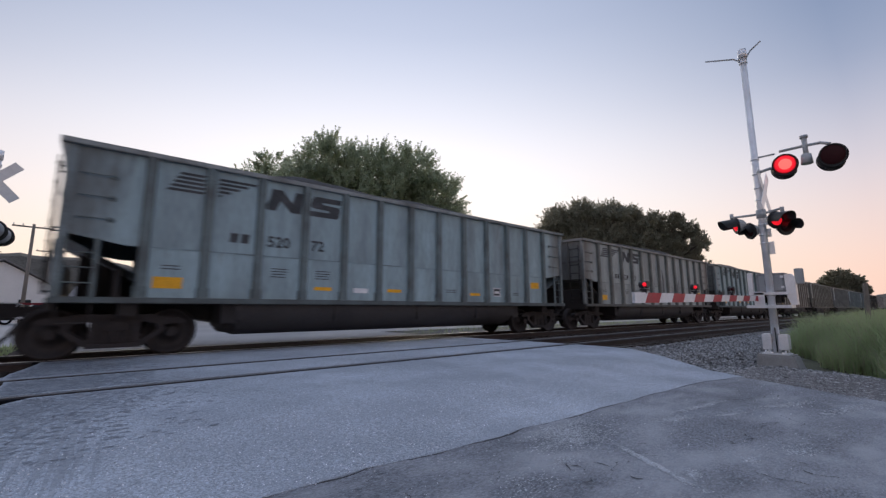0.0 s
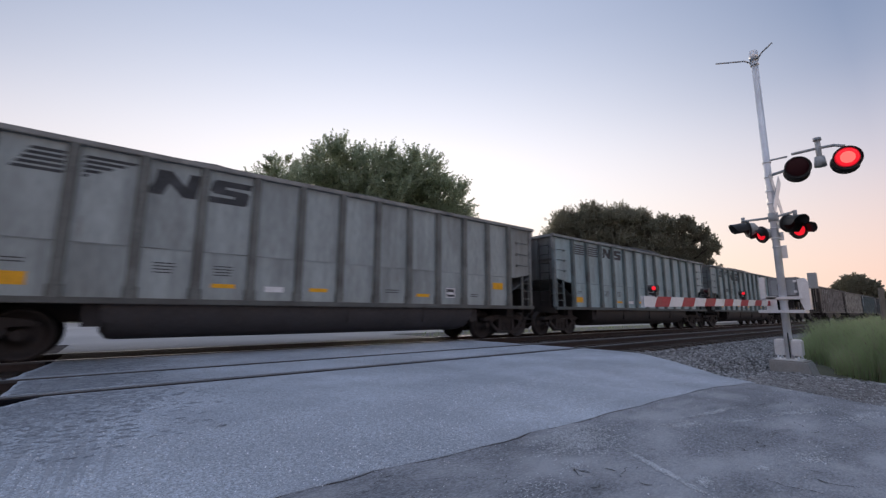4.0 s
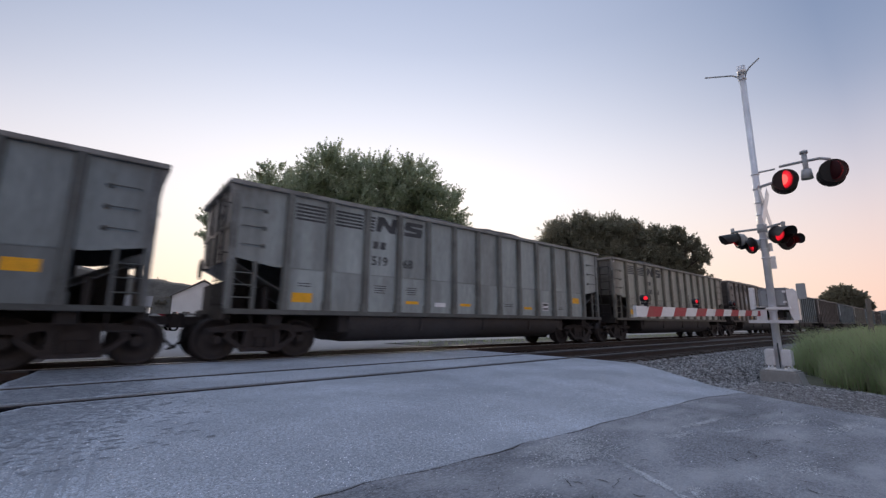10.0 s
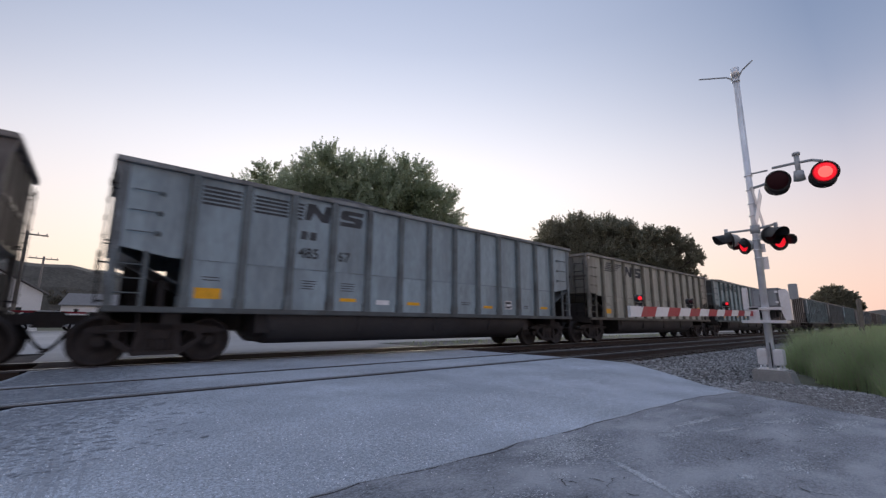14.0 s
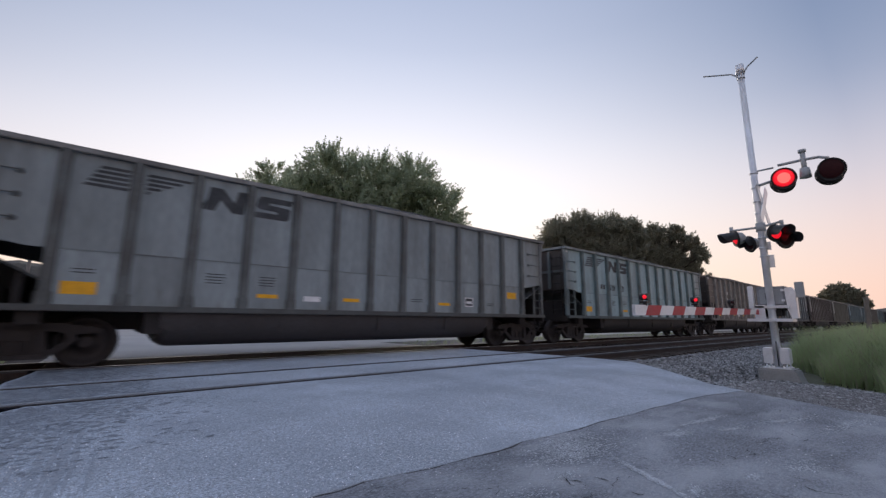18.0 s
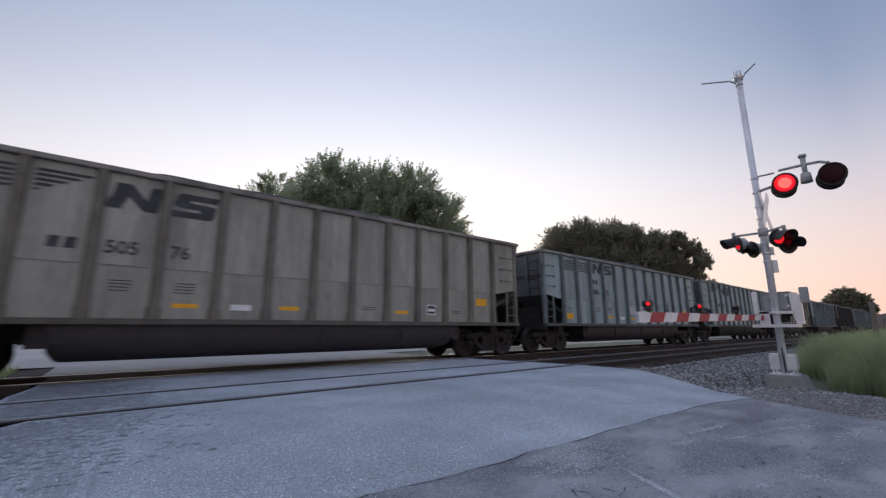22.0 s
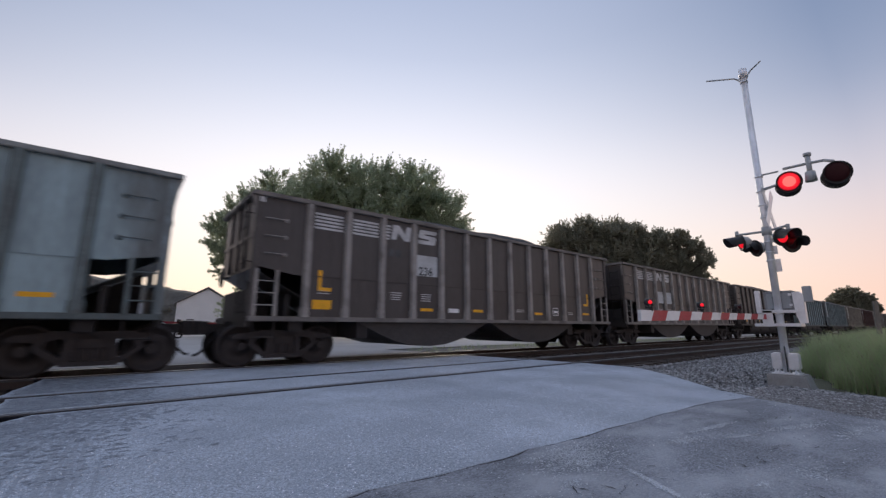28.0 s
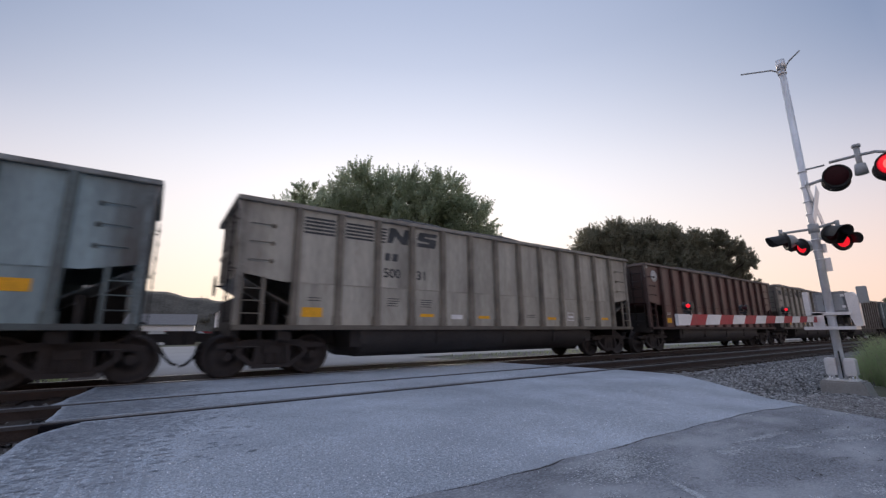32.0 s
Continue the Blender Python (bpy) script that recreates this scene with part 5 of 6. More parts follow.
def lamp_head(parent, at, facing, phase, r=0.305, hood=0.09, lens_r=0.265, back=0.15, deep=1.0):
    """Flasher: black round background, hooded, with a turning lens behind the rim."""
    f = Vector(facing).normalized()
    m = Matrix.Translation(at) @ (-f).to_track_quat("-Z", "Y").to_matrix().to_4x4()
    k = lens_r
    bm = bmesh.new()
    lathe(bm, [(k * 1.02, 0.02), (k * 1.08, 0.03), (r, 0.02), (r + .008, 0.0), (r, -0.015), (k * 1.02, -0.015)], Matrix(), 32)
    head = part("flasher_head", bm, M_BLACK, parent, "black round flasher with a hood", m)
    bm = bmesh.new()
    lathe(bm, [(k * 1.04, -0.012), (k * 1.04, -0.07 * deep), (k * .84, -0.15 * deep), (k * .4, -0.20 * deep), (0.05, -0.21 * deep)], Matrix(), 20)
    part("housing", bm, M_GREYBOX if deep == 1 else M_BLACK, head)
    # hood: most of a tube, open below, longer at the top
    bm = bmesh.new()
    n = 24
    a0, a1 = (radians(-15), radians(195)) if hood > .2 else (radians(-90), radians(270))
    rows = []
    for rr in (k * 1.1, k * 1.1 + .008):
        near, out = [], []
        for i in range(n + 1):
            a = a0 + (a1 - a0) * i / n
            reach = hood if hood < .2 else hood * (0.78 + 0.22 * math.sin(a)) if math.sin(a) > 0 else hood * 0.78 * (1 + 0.9 * math.sin(a))
            c, s = rr * math.cos(a), rr * math.sin(a)
            near.append(bm.verts.new((c, s, 0.02)))
            out.append(bm.verts.new((c * 1.04, s * 1.04 - 0.01, 0.02 + max(0.03, reach))))
        rows.append((near, out))
        for i in range(n):
            fc = bm.faces.new((near[i], near[i + 1], out[i + 1], out[i]))
            fc.smooth = True
    (na, oa), (nb, ob_) = rows
    for i in range(n):
        bm.faces.new((oa[i], oa[i + 1], ob_[i + 1], ob_[i]))
    part("hood", bm, M_BLACK, head)
    # the lens is a ball with one glowing half, set back in the housing
    lens = part("lens", lens_mesh(k), None, head)
    lens.matrix_parent_inverse = Matrix.Translation((0, 0, -k * back))
    lamps.append((lens, phase))
    return head


def lens_mesh(r):
    if r not in LENSES:
        bm = bmesh.new()
        flat = .22 if r > .205 else .45
        bmesh.ops.create_uvsphere(bm, u_segments=28, v_segments=20, radius=r)
        for v in bm.verts:
            v.co.z *= flat
        for f in bm.faces:
            f.smooth = True
            c = f.calc_center_median()
            f.material_index = 0 if c.z < 0 else (2 if c.z > r * flat * 0.84 and r > .1 and r != .15 else (1 if c.z > r * flat * 0.52 else 3))
        LENSES[r] = shared("lens", bm)
        for m in (M_LENS_OFF, M_LENS_ON, M_LENS_CORE, M_LENS_SPILL):
            LENSES[r].materials.append(m)
    return LENSES[r]


LENSES = {}


def crossing_signal(x, y, z, high=7.54, name="crossing_signal", near=True):
    sig = tagged(empty(name, x, y, z), "silver crossing signal mast with red flashers and a lowered gate", "crossing signal")
    bm = bmesh.new()
    rod(bm, (0, 0, 0.0), (0, 0, high), 0.076, 0.070, 20)
    rod(bm, (0, 0, high - .2), (0, 0, high + .04), 0.092, seg=20)
    for zz in (1.3, 2.55, 2.75, 3.0, 3.35, 3.6, 3.9, 4.25, 4.62, high - .34):
        rod(bm, (0, 0, zz), (0, 0, zz + .035), 0.088, seg=20)
    part("mast", bm, M_SILVER, sig, "silver-painted steel mast")
    bm = boxes((-0.30, 0.30, -0.34, 0.34, -0.75, 0.0), bevel=0.03)
    for v in bm.verts:
        if v.co.z < -.3:
            v.co.x *= 1.25
            v.co.y = v.co.y * 1.25 - 0.12
    part("foundation", bm, M_BLOCK, sig, "cast concrete foundation block")
    bm = boxes((-0.22, 0.22, -0.24, 0.24, 0.0, 0.025))
    for a in (-1, 1):
        for b in (-1, 1):
            rod(bm, (a * .16, b * .18, 0.02), (a * .16, b * .18, 0.09), 0.018, seg=6)
            rod(bm, (a * .16, b * .18, 0.025), (a * .16, b * .18, 0.05), 0.032, seg=6)
    part("base_plate", bm, M_SILVER, sig)
    for s in (-1, 1):
        bm = boxes((-0.14, 0.14, 0.06 * s - (0.18 if s < 0 else 0), 0.06 * s + (0.18 if s > 0 else 0), 0.10, 0.45), bevel=0.02)
        part("junction_box", bm, M_SILVER, sig, "silver junction box at the foot")
    bm = bmesh.new()
    bar(bm, [(-.09, -.02, 0.05), (-.095, -.02, .6)], 0.012)
    part("conduit", bm, M_BLACK, sig)
    # antenna arms on the top
    if high > 6:
        bm = bmesh.new()
        bar(bm, [(0, 0.05, 7.22), (-.03, 0.10, 7.32), (-.08, 0.18, 7.38), (-.3, 0.74, 7.50)], 0.018)
        bar(bm, [(0, -0.05, 7.24), (0.02, -0.1, 7.40), (0.03, -0.16, 7.49), (.05, -0.38, 7.65)], 0.018)
        part("antenna_arm", bm, M_GREYBOX, sig)
    # upper pair on a bracket, facing down the side street
    if near:
        bm = bmesh.new()
        bar(bm, [(0, 0, 4.30), (-.05, -0.45, 4.36), (-.10, -0.62, 4.42)], 0.035, 8)
        bar(bm, [(0, 0, 4.68), (-.05, -0.40, 4.66)], 0.022, 8)
        bar(bm, [(-.12, -0.50, 4.67), (-.15, -0.95, 4.66), (-.17, -1.22, 4.64), (-.2, -1.38, 4.56)], 0.032, 8)
        rod(bm, (-.14, -0.96, 4.35), (-.14, -0.96, 4.86), 0.05, seg=12)
        rod(bm, (-.14, -0.96, 4.84), (-.14, -0.96, 4.90), 0.075, seg=12)
        rod(bm, (-.14, -0.96, 4.24), (-.14, -0.96, 4.46), 0.11, 0.09, seg=12)
        part("upper_bracket", bm, M_GREYBOX, sig)
        for at, phase in (((-.2, -0.58, 4.32), 0), ((-.3, -1.40, 4.28), 1)):
            lamp_head(sig, at, (-.90, -.34, -.22), phase, 0.226, 0.03, 0.208, -0.06, 0.5)
            lamp_head(sig, (at[0] + .24, at[1] + .055, at[2] - .03), (.94, .30, -.05), phase, 0.226, 0.03, 0.208, -0.06, 0.5)
    # lower crossarm with two heads at each end
    bm = bmesh.new()
    bar(bm, [(-.05, 0.62, 3.28), (0, 0, 3.28), (.03, -0.42, 3.36)], 0.028, 8)
    rod(bm, (0, 0, 3.18), (0, 0, 3.38), 0.10, seg=16)
    for yy in (0.60, -0.40):
        rod(bm, (0, yy, 3.2), (0, yy, 3.38), 0.04, seg=10)
    part("crossarm", bm, M_GREYBOX, sig)
    if near:
        lamp_head(sig, (-.10, 0.50, 3.06), (-.55, .83, -.12), 0, 0.20, 0.34, 0.15, 0.1)
        lamp_head(sig, (.12, 0.28, 2.92), (-.74, .66, -.15), 1, 0.20, 0.22, 0.15, 0.1)
        lamp_head(sig, (-.20, -0.30, 3.06), (-.60, -.79, -.12), 0, 0.20, 0.38, 0.15, 0.1)
        lamp_head(sig, (.05, -0.42, 2.92), (-.66, -.75, -.15), 1, 0.20, 0.32, 0.15, 0.1)
    else:
        for yy, facing in ((0.55, 1), (-0.45, 1), (0.42, -1), (-0.58, -1)):
            lamp_head(sig, (.16 * facing, yy, 2.98), (-.16, .98, -.08) if facing > 0 else (-.1, -.99, -.08), 1 if yy > 0 else 0, 0.25, 0.14, 0.2, 0.1)
    # crossbuck boards, facing along the road
    for q, a in enumerate((48, -48)):
        bm = boxes((-0.61, 0.61, -0.006, 0.006, -0.115, 0.115), bevel=0.004)
        part("crossbuck_board", bm, M_SILVER if near else M_WHITE, sig, "aluminium crossbuck board" if near else "white crossbuck board", Matrix.Translation((.0, (-0.105 - .016 * q) * (1 if near else -1), 3.82 if near else 4.25)) @ Matrix.Rotation(radians(a), 4, "Y"))
    bm = boxes((0.05, 0.062, -0.17, 0.02, 2.30, 2.60), bevel=0.003)
    part("track_sign", bm, M_SILVER, sig, "small aluminium sign on the mast")
    bm = boxes((0.05, 0.062, -0.14, 0.02, 2.72, 2.92), bevel=0.003)
    part("track_sign", bm, M_SILVER, sig)
    # gate mechanism: box behind the mast, side frames, weights
    bm = boxes((0.12, 0.56, -0.28, 0.28, 1.40, 1.86), bevel=0.025)
    part("gate_motor_box", bm, M_MECH, sig, "oily grey gate mechanism box")
    bm = boxes((0.095, 0.12, -0.22, 0.22, 1.45, 1.80), bevel=0.006)
    part("box_door", bm, M_GREYBOX, sig)
    for zz in (1.50, 1.74):
        part("hinge", boxes((0.085, 0.10, -0.25, -0.19, zz, zz + .05)), M_SILVER, sig)
    bm = boxes((0.06, 0.10, 0.06, 0.10, 1.55, 1.72), bevel=0.006)
    part("latch", bm, M_BLACK, sig)
    bm = bmesh.new()
    rod(bm, (0.2, -.36, 1.34), (0.2, .36, 1.34), 0.05, seg=14)
    rod(bm, (0.2, -.15, 1.18), (0.2, -.15, 1.40), 0.06, seg=10)
    box(bm, 0.05, 0.4, -.16, .20, 1.16, 1.36)
    part("gate_shaft", bm, M_UNDER, sig)
    bm = boxes((-0.02, 0.10, 0.32, 0.42, 1.34, 1.88), bevel=0.012)
    part("support_arm", bm, M_SILVER, sig, "silver upright bracket of the gate")
    bm = bmesh.new()
    prism(bm, [(-0.28, 1.80), (-0.40, 1.82), (-0.47, 1.72), (-0.47, 1.12), (-0.36, 1.10), (-0.30, 1.3)], "x", -0.02, 0.16)
    part("support_arm", bm, M_SILVER, sig, "silver cast side frame of the gate")
    bm = boxes((0.02, 0.10, -0.62, -0.46, 1.58, 1.93), bevel=0.012)
    part("counterweight", bm, M_GREYBOX, sig, "grey counterweight plate")
    bm = boxes((-0.12, 0.2, -0.34, 0.32, 1.345, 1.41), bevel=0.008)
    part("tie_bar", bm, M_SILVER, sig)
    bm = boxes((-0.14, 0.3, -0.38, 0.46, 1.04, 1.11), bevel=0.008)
    part("tie_bar", bm, M_SILVER, sig)
    bm = boxes((-0.12, -0.08, 0.10, 0.30, 1.10, 1.42), bevel=0.008)
    part("arm_clamp", bm, M_SILVER, sig)
    # the gate arm, lowered along the track: red and white sheeting
    L = 6.28
    bm = bmesh.new()
    box(bm, -L, 0.2, -0.018, 0.018, -0.05, 0.05)
    arm = part("gate_arm", bm, M_WHITE, sig, "red and white striped gate arm, lowered", pose(0.0, 0.24, 1.265, 0, -0.75, 0) @ Matrix.Diagonal((1, 1, 1 if near else .4, 1)))
    edge = 0.0
    k = 0
    while edge < L - 0.05:
        w = 0.465 if k else 0.36
        h0, h1 = 0.058 + 0.018 * (1 - edge / L), 0.058 + 0.018 * (1 - min(L, edge + w) / L)
        sl = 0.06
        bm = bmesh.new()
        e0, e1 = -L + edge, -L + min(L, edge + w)
        a, b = (0 if k == 0 else sl), sl
        prism(bm, [(e0 - a + .0, -h0), (e1 - b, -h1), (e1 + b, h1), (e0 + a, h0)] if k else [(e0, -h0), (e1 - b, -h1), (e1 + b, h1), (e0, h0)], "y", -0.022, 0.022)
        part("stripe", bm, M_RED if k % 2 else M_WHITE, arm)
        edge += w
        k += 1
    for q, dx in enumerate((0.36, 2.32, 4.32)):
        bm = bmesh.new()
        rod(bm, (-L + dx, 0, 0.06), (-L + dx, 0, 0.11), 0.03, seg=10)
        box(bm, -L + dx - .05, -L + dx + .05, -.05, .05, .10, .13)
        for sgn in (-1, 1):
            lathe(bm, [(0.047, 0.01), (0.054, 0.02), (0.054, 0.06), (0.05, 0.06)], Matrix.Translation((-L + dx, 0, 0.19)) @ Matrix.Rotation(radians(90 * sgn), 4, "X"), 14)
        lamp = part("gate_lamp", bm, M_BLACK, arm, "small gate lamp")
        lens = part("gate_lens", lens_mesh(0.029), None, arm)
        lens.matrix_parent_inverse = Matrix.Translation((-L + dx - .06, -.03, 0.19)) @ (Vector((0.92, 0.4, 0))).to_track_quat("-Z", "Y").to_matrix().to_4x4()
        lamps.append((lens, (2, 0, 1)[q]))
    return sig


crossing_signal(MX, MY, MZ)
far_signal = crossing_signal(-2.35, 14.5, -0.22, 5.0, near=False)
far_signal.rotation_euler = (0, 0, math.pi)
tagged(far_signal, "silver crossing signal mast on the far side of the tracks")


# ---- trees ----
def leaf_quads(name, pos, leaf, material, rng):
    k = len(pos)
    a = rng.normal(size=(k, 3))
    a /= np.linalg.norm(a, axis=1)[:, None]
    b = np.cross(a, rng.normal(size=(k, 3)))
    b /= np.linalg.norm(b, axis=1)[:, None]
    size = leaf * rng.uniform(0.6, 1.3, k)[:, None]
    v = np.stack([pos - a * size, pos + b * size * .55, pos + a * size, pos - b * size * .55], 1).reshape(-1, 3)
    me = bpy.data.meshes.new(name)
    me.vertices.add(4 * k)
    me.vertices.foreach_set("co", v.ravel())
    me.loops.add(4 * k)
    me.loops.foreach_set("vertex_index", np.arange(4 * k))
    me.polygons.add(k)
    me.polygons.foreach_set("loop_start", np.arange(k) * 4)
    me.update(calc_edges=True)
    me.materials.append(material)
    return me


def unit_rows(v):
    return v / np.linalg.norm(v, axis=1)[:, None]


def leaf_cloud(name, lobes, boughs, leaf, material, seed, twig=(1.2, 2.4), tufts=9, per=13, spread_=0.20, lift=0.7, fans=0):
    """Leafy boughs that fill the lobes, and fans of slim upright shoots that make the outline."""
    rng = np.random.default_rng(seed)
    vol = np.array([l[3] ** 2 for l in lobes])
    hearts, radii = np.array([l[:3] for l in lobes]), np.array([l[3] for l in lobes])

    def stand(count, inner, outer):
        pick = rng.choice(len(lobes), count, p=vol / vol.sum())
        d = unit_rows(rng.normal(size=(count, 3)))
        return hearts[pick] + d * (radii[pick] * rng.uniform(inner, outer, count))[:, None], d, radii[pick]

    base, d, rad = stand(boughs, 0.1, 0.72)
    grow = unit_rows(d + np.array([0, 0, lift]) + rng.normal(size=(boughs, 3)) * 0.25)
    length = rng.uniform(*twig, boughs) * np.clip(rad / 2.3, 0.6, 1.5) * (0.8 if fans else 1.0)
    s = (np.arange(tufts) + 0.6) / tufts
    heart = base[:, None, :] + grow[:, None, :] * (length[:, None] * s[None, :])[:, :, None]
    heart = heart + rng.normal(size=heart.shape) * 0.32 * (1.05 - s)[None, :, None]
    size = spread_ * (1.15 - 0.6 * s)
    cloud = [(heart[:, :, None, :] + rng.normal(size=(boughs, tufts, per, 3)) * size[None, :, None, None]).reshape(-1, 3)]
    if fans:
        shoots, beads, leaves = 6, 9, 4
        base, d, rad = stand(fans, 0.62, 0.92)
        axis = unit_rows(d * np.array([1, 1, .8]) + np.array([0, 0, lift * .8]))
        grow = unit_rows((axis[:, None, :] + rng.normal(size=(fans, shoots, 3)) * 0.30).reshape(-1, 3))
        root = np.repeat(base, shoots, 0) + rng.normal(size=(fans * shoots, 3)) * .10
        length = rng.uniform(.7, 1.6, fans * shoots) * np.repeat(np.clip(rad / 2.0, .6, 1.3), shoots)
        s = (np.arange(beads) + .5) / beads
        at = root[:, None, :] + grow[:, None, :] * (length[:, None] * s[None, :])[:, :, None]
        thick = spread_ * (.44 - .26 * s)
        cloud.append((at[:, :, None, :] + rng.normal(size=(fans * shoots, beads, leaves, 3)) * thick[None, :, None, None]).reshape(-1, 3))
    return leaf_quads(name, np.concatenate(cloud), leaf, material, rng)


def tree(x, y, ground, lobes, label, count, leaf, material, seed, trunk=0.3, twig=(1.2, 2.4), dense=0.4):
    t = tagged(empty("tree", x, y, ground), label, "tree", "trees behind the tracks")
    rnd = random.Random(seed)
    local = [(lx - x, ly - y, lz - ground, r) for lx, ly, lz, r in lobes]
    fork = min(l[2] - l[3] * 0.6 for l in local)
    fork = max(1.5, fork)
    bm = bmesh.new()
    rod(bm, (0, 0, -0.3), (0.1, 0.05, fork), trunk * 1.3, trunk, 10)
    part("trunk", bm, M_BARK, t)
    for lx, ly, lz, r in local:
        bm = bmesh.new()
        mid = Vector((lx * 0.5 + rnd.uniform(-.3, .3), ly * 0.5, (fork + lz) / 2 - 0.2))
        rod(bm, (0.1, 0.05, fork - .2), mid, trunk * .6, trunk * .4, 7)
        rod(bm, mid, (lx, ly, lz), trunk * .4, trunk * .12, 7)
        for k in range(7):
            d = Vector((rnd.gauss(0, 1), rnd.gauss(0, 1), rnd.gauss(.5, .8))).normalized() * r * .9
            rod(bm, mid.lerp(Vector((lx, ly, lz)), rnd.uniform(.3, 1)), Vector((lx, ly, lz)) + d, trunk * .14, trunk * .04, 5, False)
        part("limb", bm, M_BARK, t)
    part("crown", leaf_cloud("crown", local, int(count * dense), leaf, material, seed, twig=twig, fans=count), None, t)
    return t


tree(16.8, 29.5, -0.5, [(13.5, 31.2, 12.7, 2.1), (16.6, 29.8, 12.4, 2.2), (19.5, 27.9, 12.3, 2.2), (21.2, 26.6, 10.2, 2.0), (12.4, 31.7, 10.4, 2.4), (18.0, 29.0, 9.8, 3.0), (15.2, 30.4, 8.9, 3.2), (21.3, 27.0, 8.0, 2.4), (18, 28.5, 6.8, 2.8), (14, 31, 6.3, 2.6), (20.5, 27.5, 4.5, 2.4), (16.5, 29.8, 3.8, 2.6), (12.8, 31.6, 3.4, 2.4)],
     "broad dark-green maple behind the train", 1300, 0.09, M_LEAF, 1, 0.35, (1.3, 2.5), 0.3)
tree(9.6, 39.0, -0.5, [(11.2, 38.4, 13.6, 1.6), (10.4, 38.6, 11.8, 2.1), (8.9, 39.0, 10.8, 1.9), (7.4, 39.3, 8.6, 1.7), (9.2, 39, 8.0, 2.3), (10.5, 38.6, 6.5, 2.2), (8.0, 39.2, 6.2, 1.5), (10.8, 38.4, 3.6, 2.4), (9.2, 39.0, 2.6, 1.6), (13.5, 37.6, 3.2, 2.6)],
     "smaller light-green tree beside the maple", 420, 0.10, M_LEAF, 2, 0.22, dense=0.35)
tree(52.5, 29, -0.5, [(49.5, 33.9, 12.8, 2.2), (51.2, 31.2, 13.4, 2.3), (53, 28.6, 13.0, 2.4), (51.5, 31, 9.0, 3.6), (53, 28, 8.5, 3.6), (50, 33.4, 7.5, 3.0), (48.8, 35.2, 10.2, 2.0)],
     "dense dark tree farther along the tracks", 1000, 0.105, M_LEAF_FAR, 3, 0.4, (0.9, 1.8), 0.9)
tree(55.4, 23.5, -0.5, [(54.0, 26.4, 12.3, 2.1), (55.3, 23.6, 11.2, 2.0), (56.2, 21.4, 9.0, 1.6), (55, 25, 8.6, 3.0), (56, 22.6, 7.4, 2.3), (57.0, 19.6, 7.2, 1.0), (57.4, 18.6, 5.9, .8), (56.5, 20.6, 12.0, .8), (56.5, 19.2, 10.6, .8), (56.5, 18.0, 9.0, .7)],
     "dense dark tree with feathery outer limbs", 900, 0.105, M_LEAF_FAR, 4, 0.4, (1.2, 3.0), 0.7)
tree(139, 15.5, -0.6, [(138.6, 16.4, 6.0, 2.2), (139, 14.8, 7.3, 2.3), (139.5, 12.8, 6.4, 2.0), (139, 15, 3.6, 3.0), (139.4, 11.6, 4.2, 1.8), (139.2, 18.0, 3.0, 2.0)],
     "far round tree beyond the end of the train", 520, 0.22, M_LEAF_FAR, 5, 0.4)





# ---- far side: woods, houses, poles ----
def ridge_rise(az):
    if az < -2:
        return 31.0 - 0.25 * max(0, -az - 25)
    return max(8.0, 31.0 - 0.8 * (az + 2) - 0.9 * max(0, az - 8))


def far_woods():
    rng = random.Random(21)
    lobes = []
    for k in range(520):
        az = rng.uniform(-24, 14) if k % 4 else rng.uniform(-60, 100)
        d = rng.uniform(262, 318)
        rise = max(6, ridge_rise(az))
        x, y = d * math.sin(radians(az)), d * math.cos(radians(az))
        lobes.append((x, y, rise * (d - 235) / 90 * rng.uniform(.75, 1.02) - 1.5, rng.uniform(2.4, 4.2)))
    me = leaf_cloud("far_woods", lobes, 3600, 0.42, M_WOODS, 9, twig=(1.0, 2.0), tufts=6, per=9, spread_=0.9)
    tagged(part("far_woods", me, None), "hazy wooded hills on the horizon", "woods", kind="stuff")
    verts, faces = [], []
    n = 260
    for i in range(n + 1):
        az = -110 + 220 * i / n
        rise = max(5, ridge_rise(az)) + 1.6 * noise.noise((az * .5, 0, 0)) + 1.0 * noise.noise((az * 2.3, 0, 0))
        for d, z in ((255, -1), (272, rise * .5), (290, rise * .86), (320, rise), (420, -1)):
            verts.append((d * math.sin(radians(az)), d * math.cos(radians(az)), z))
    for i in range(n):
        for j in range(4):
            faces.append((i * 5 + j, i * 5 + j + 1, (i + 1) * 5 + j + 1, (i + 1) * 5 + j))
    tagged(part("backdrop", mesh_of("backdrop", verts, faces, M_HILL), None), "wooded ridge far beyond the town", "hill", kind="structure")


far_woods()


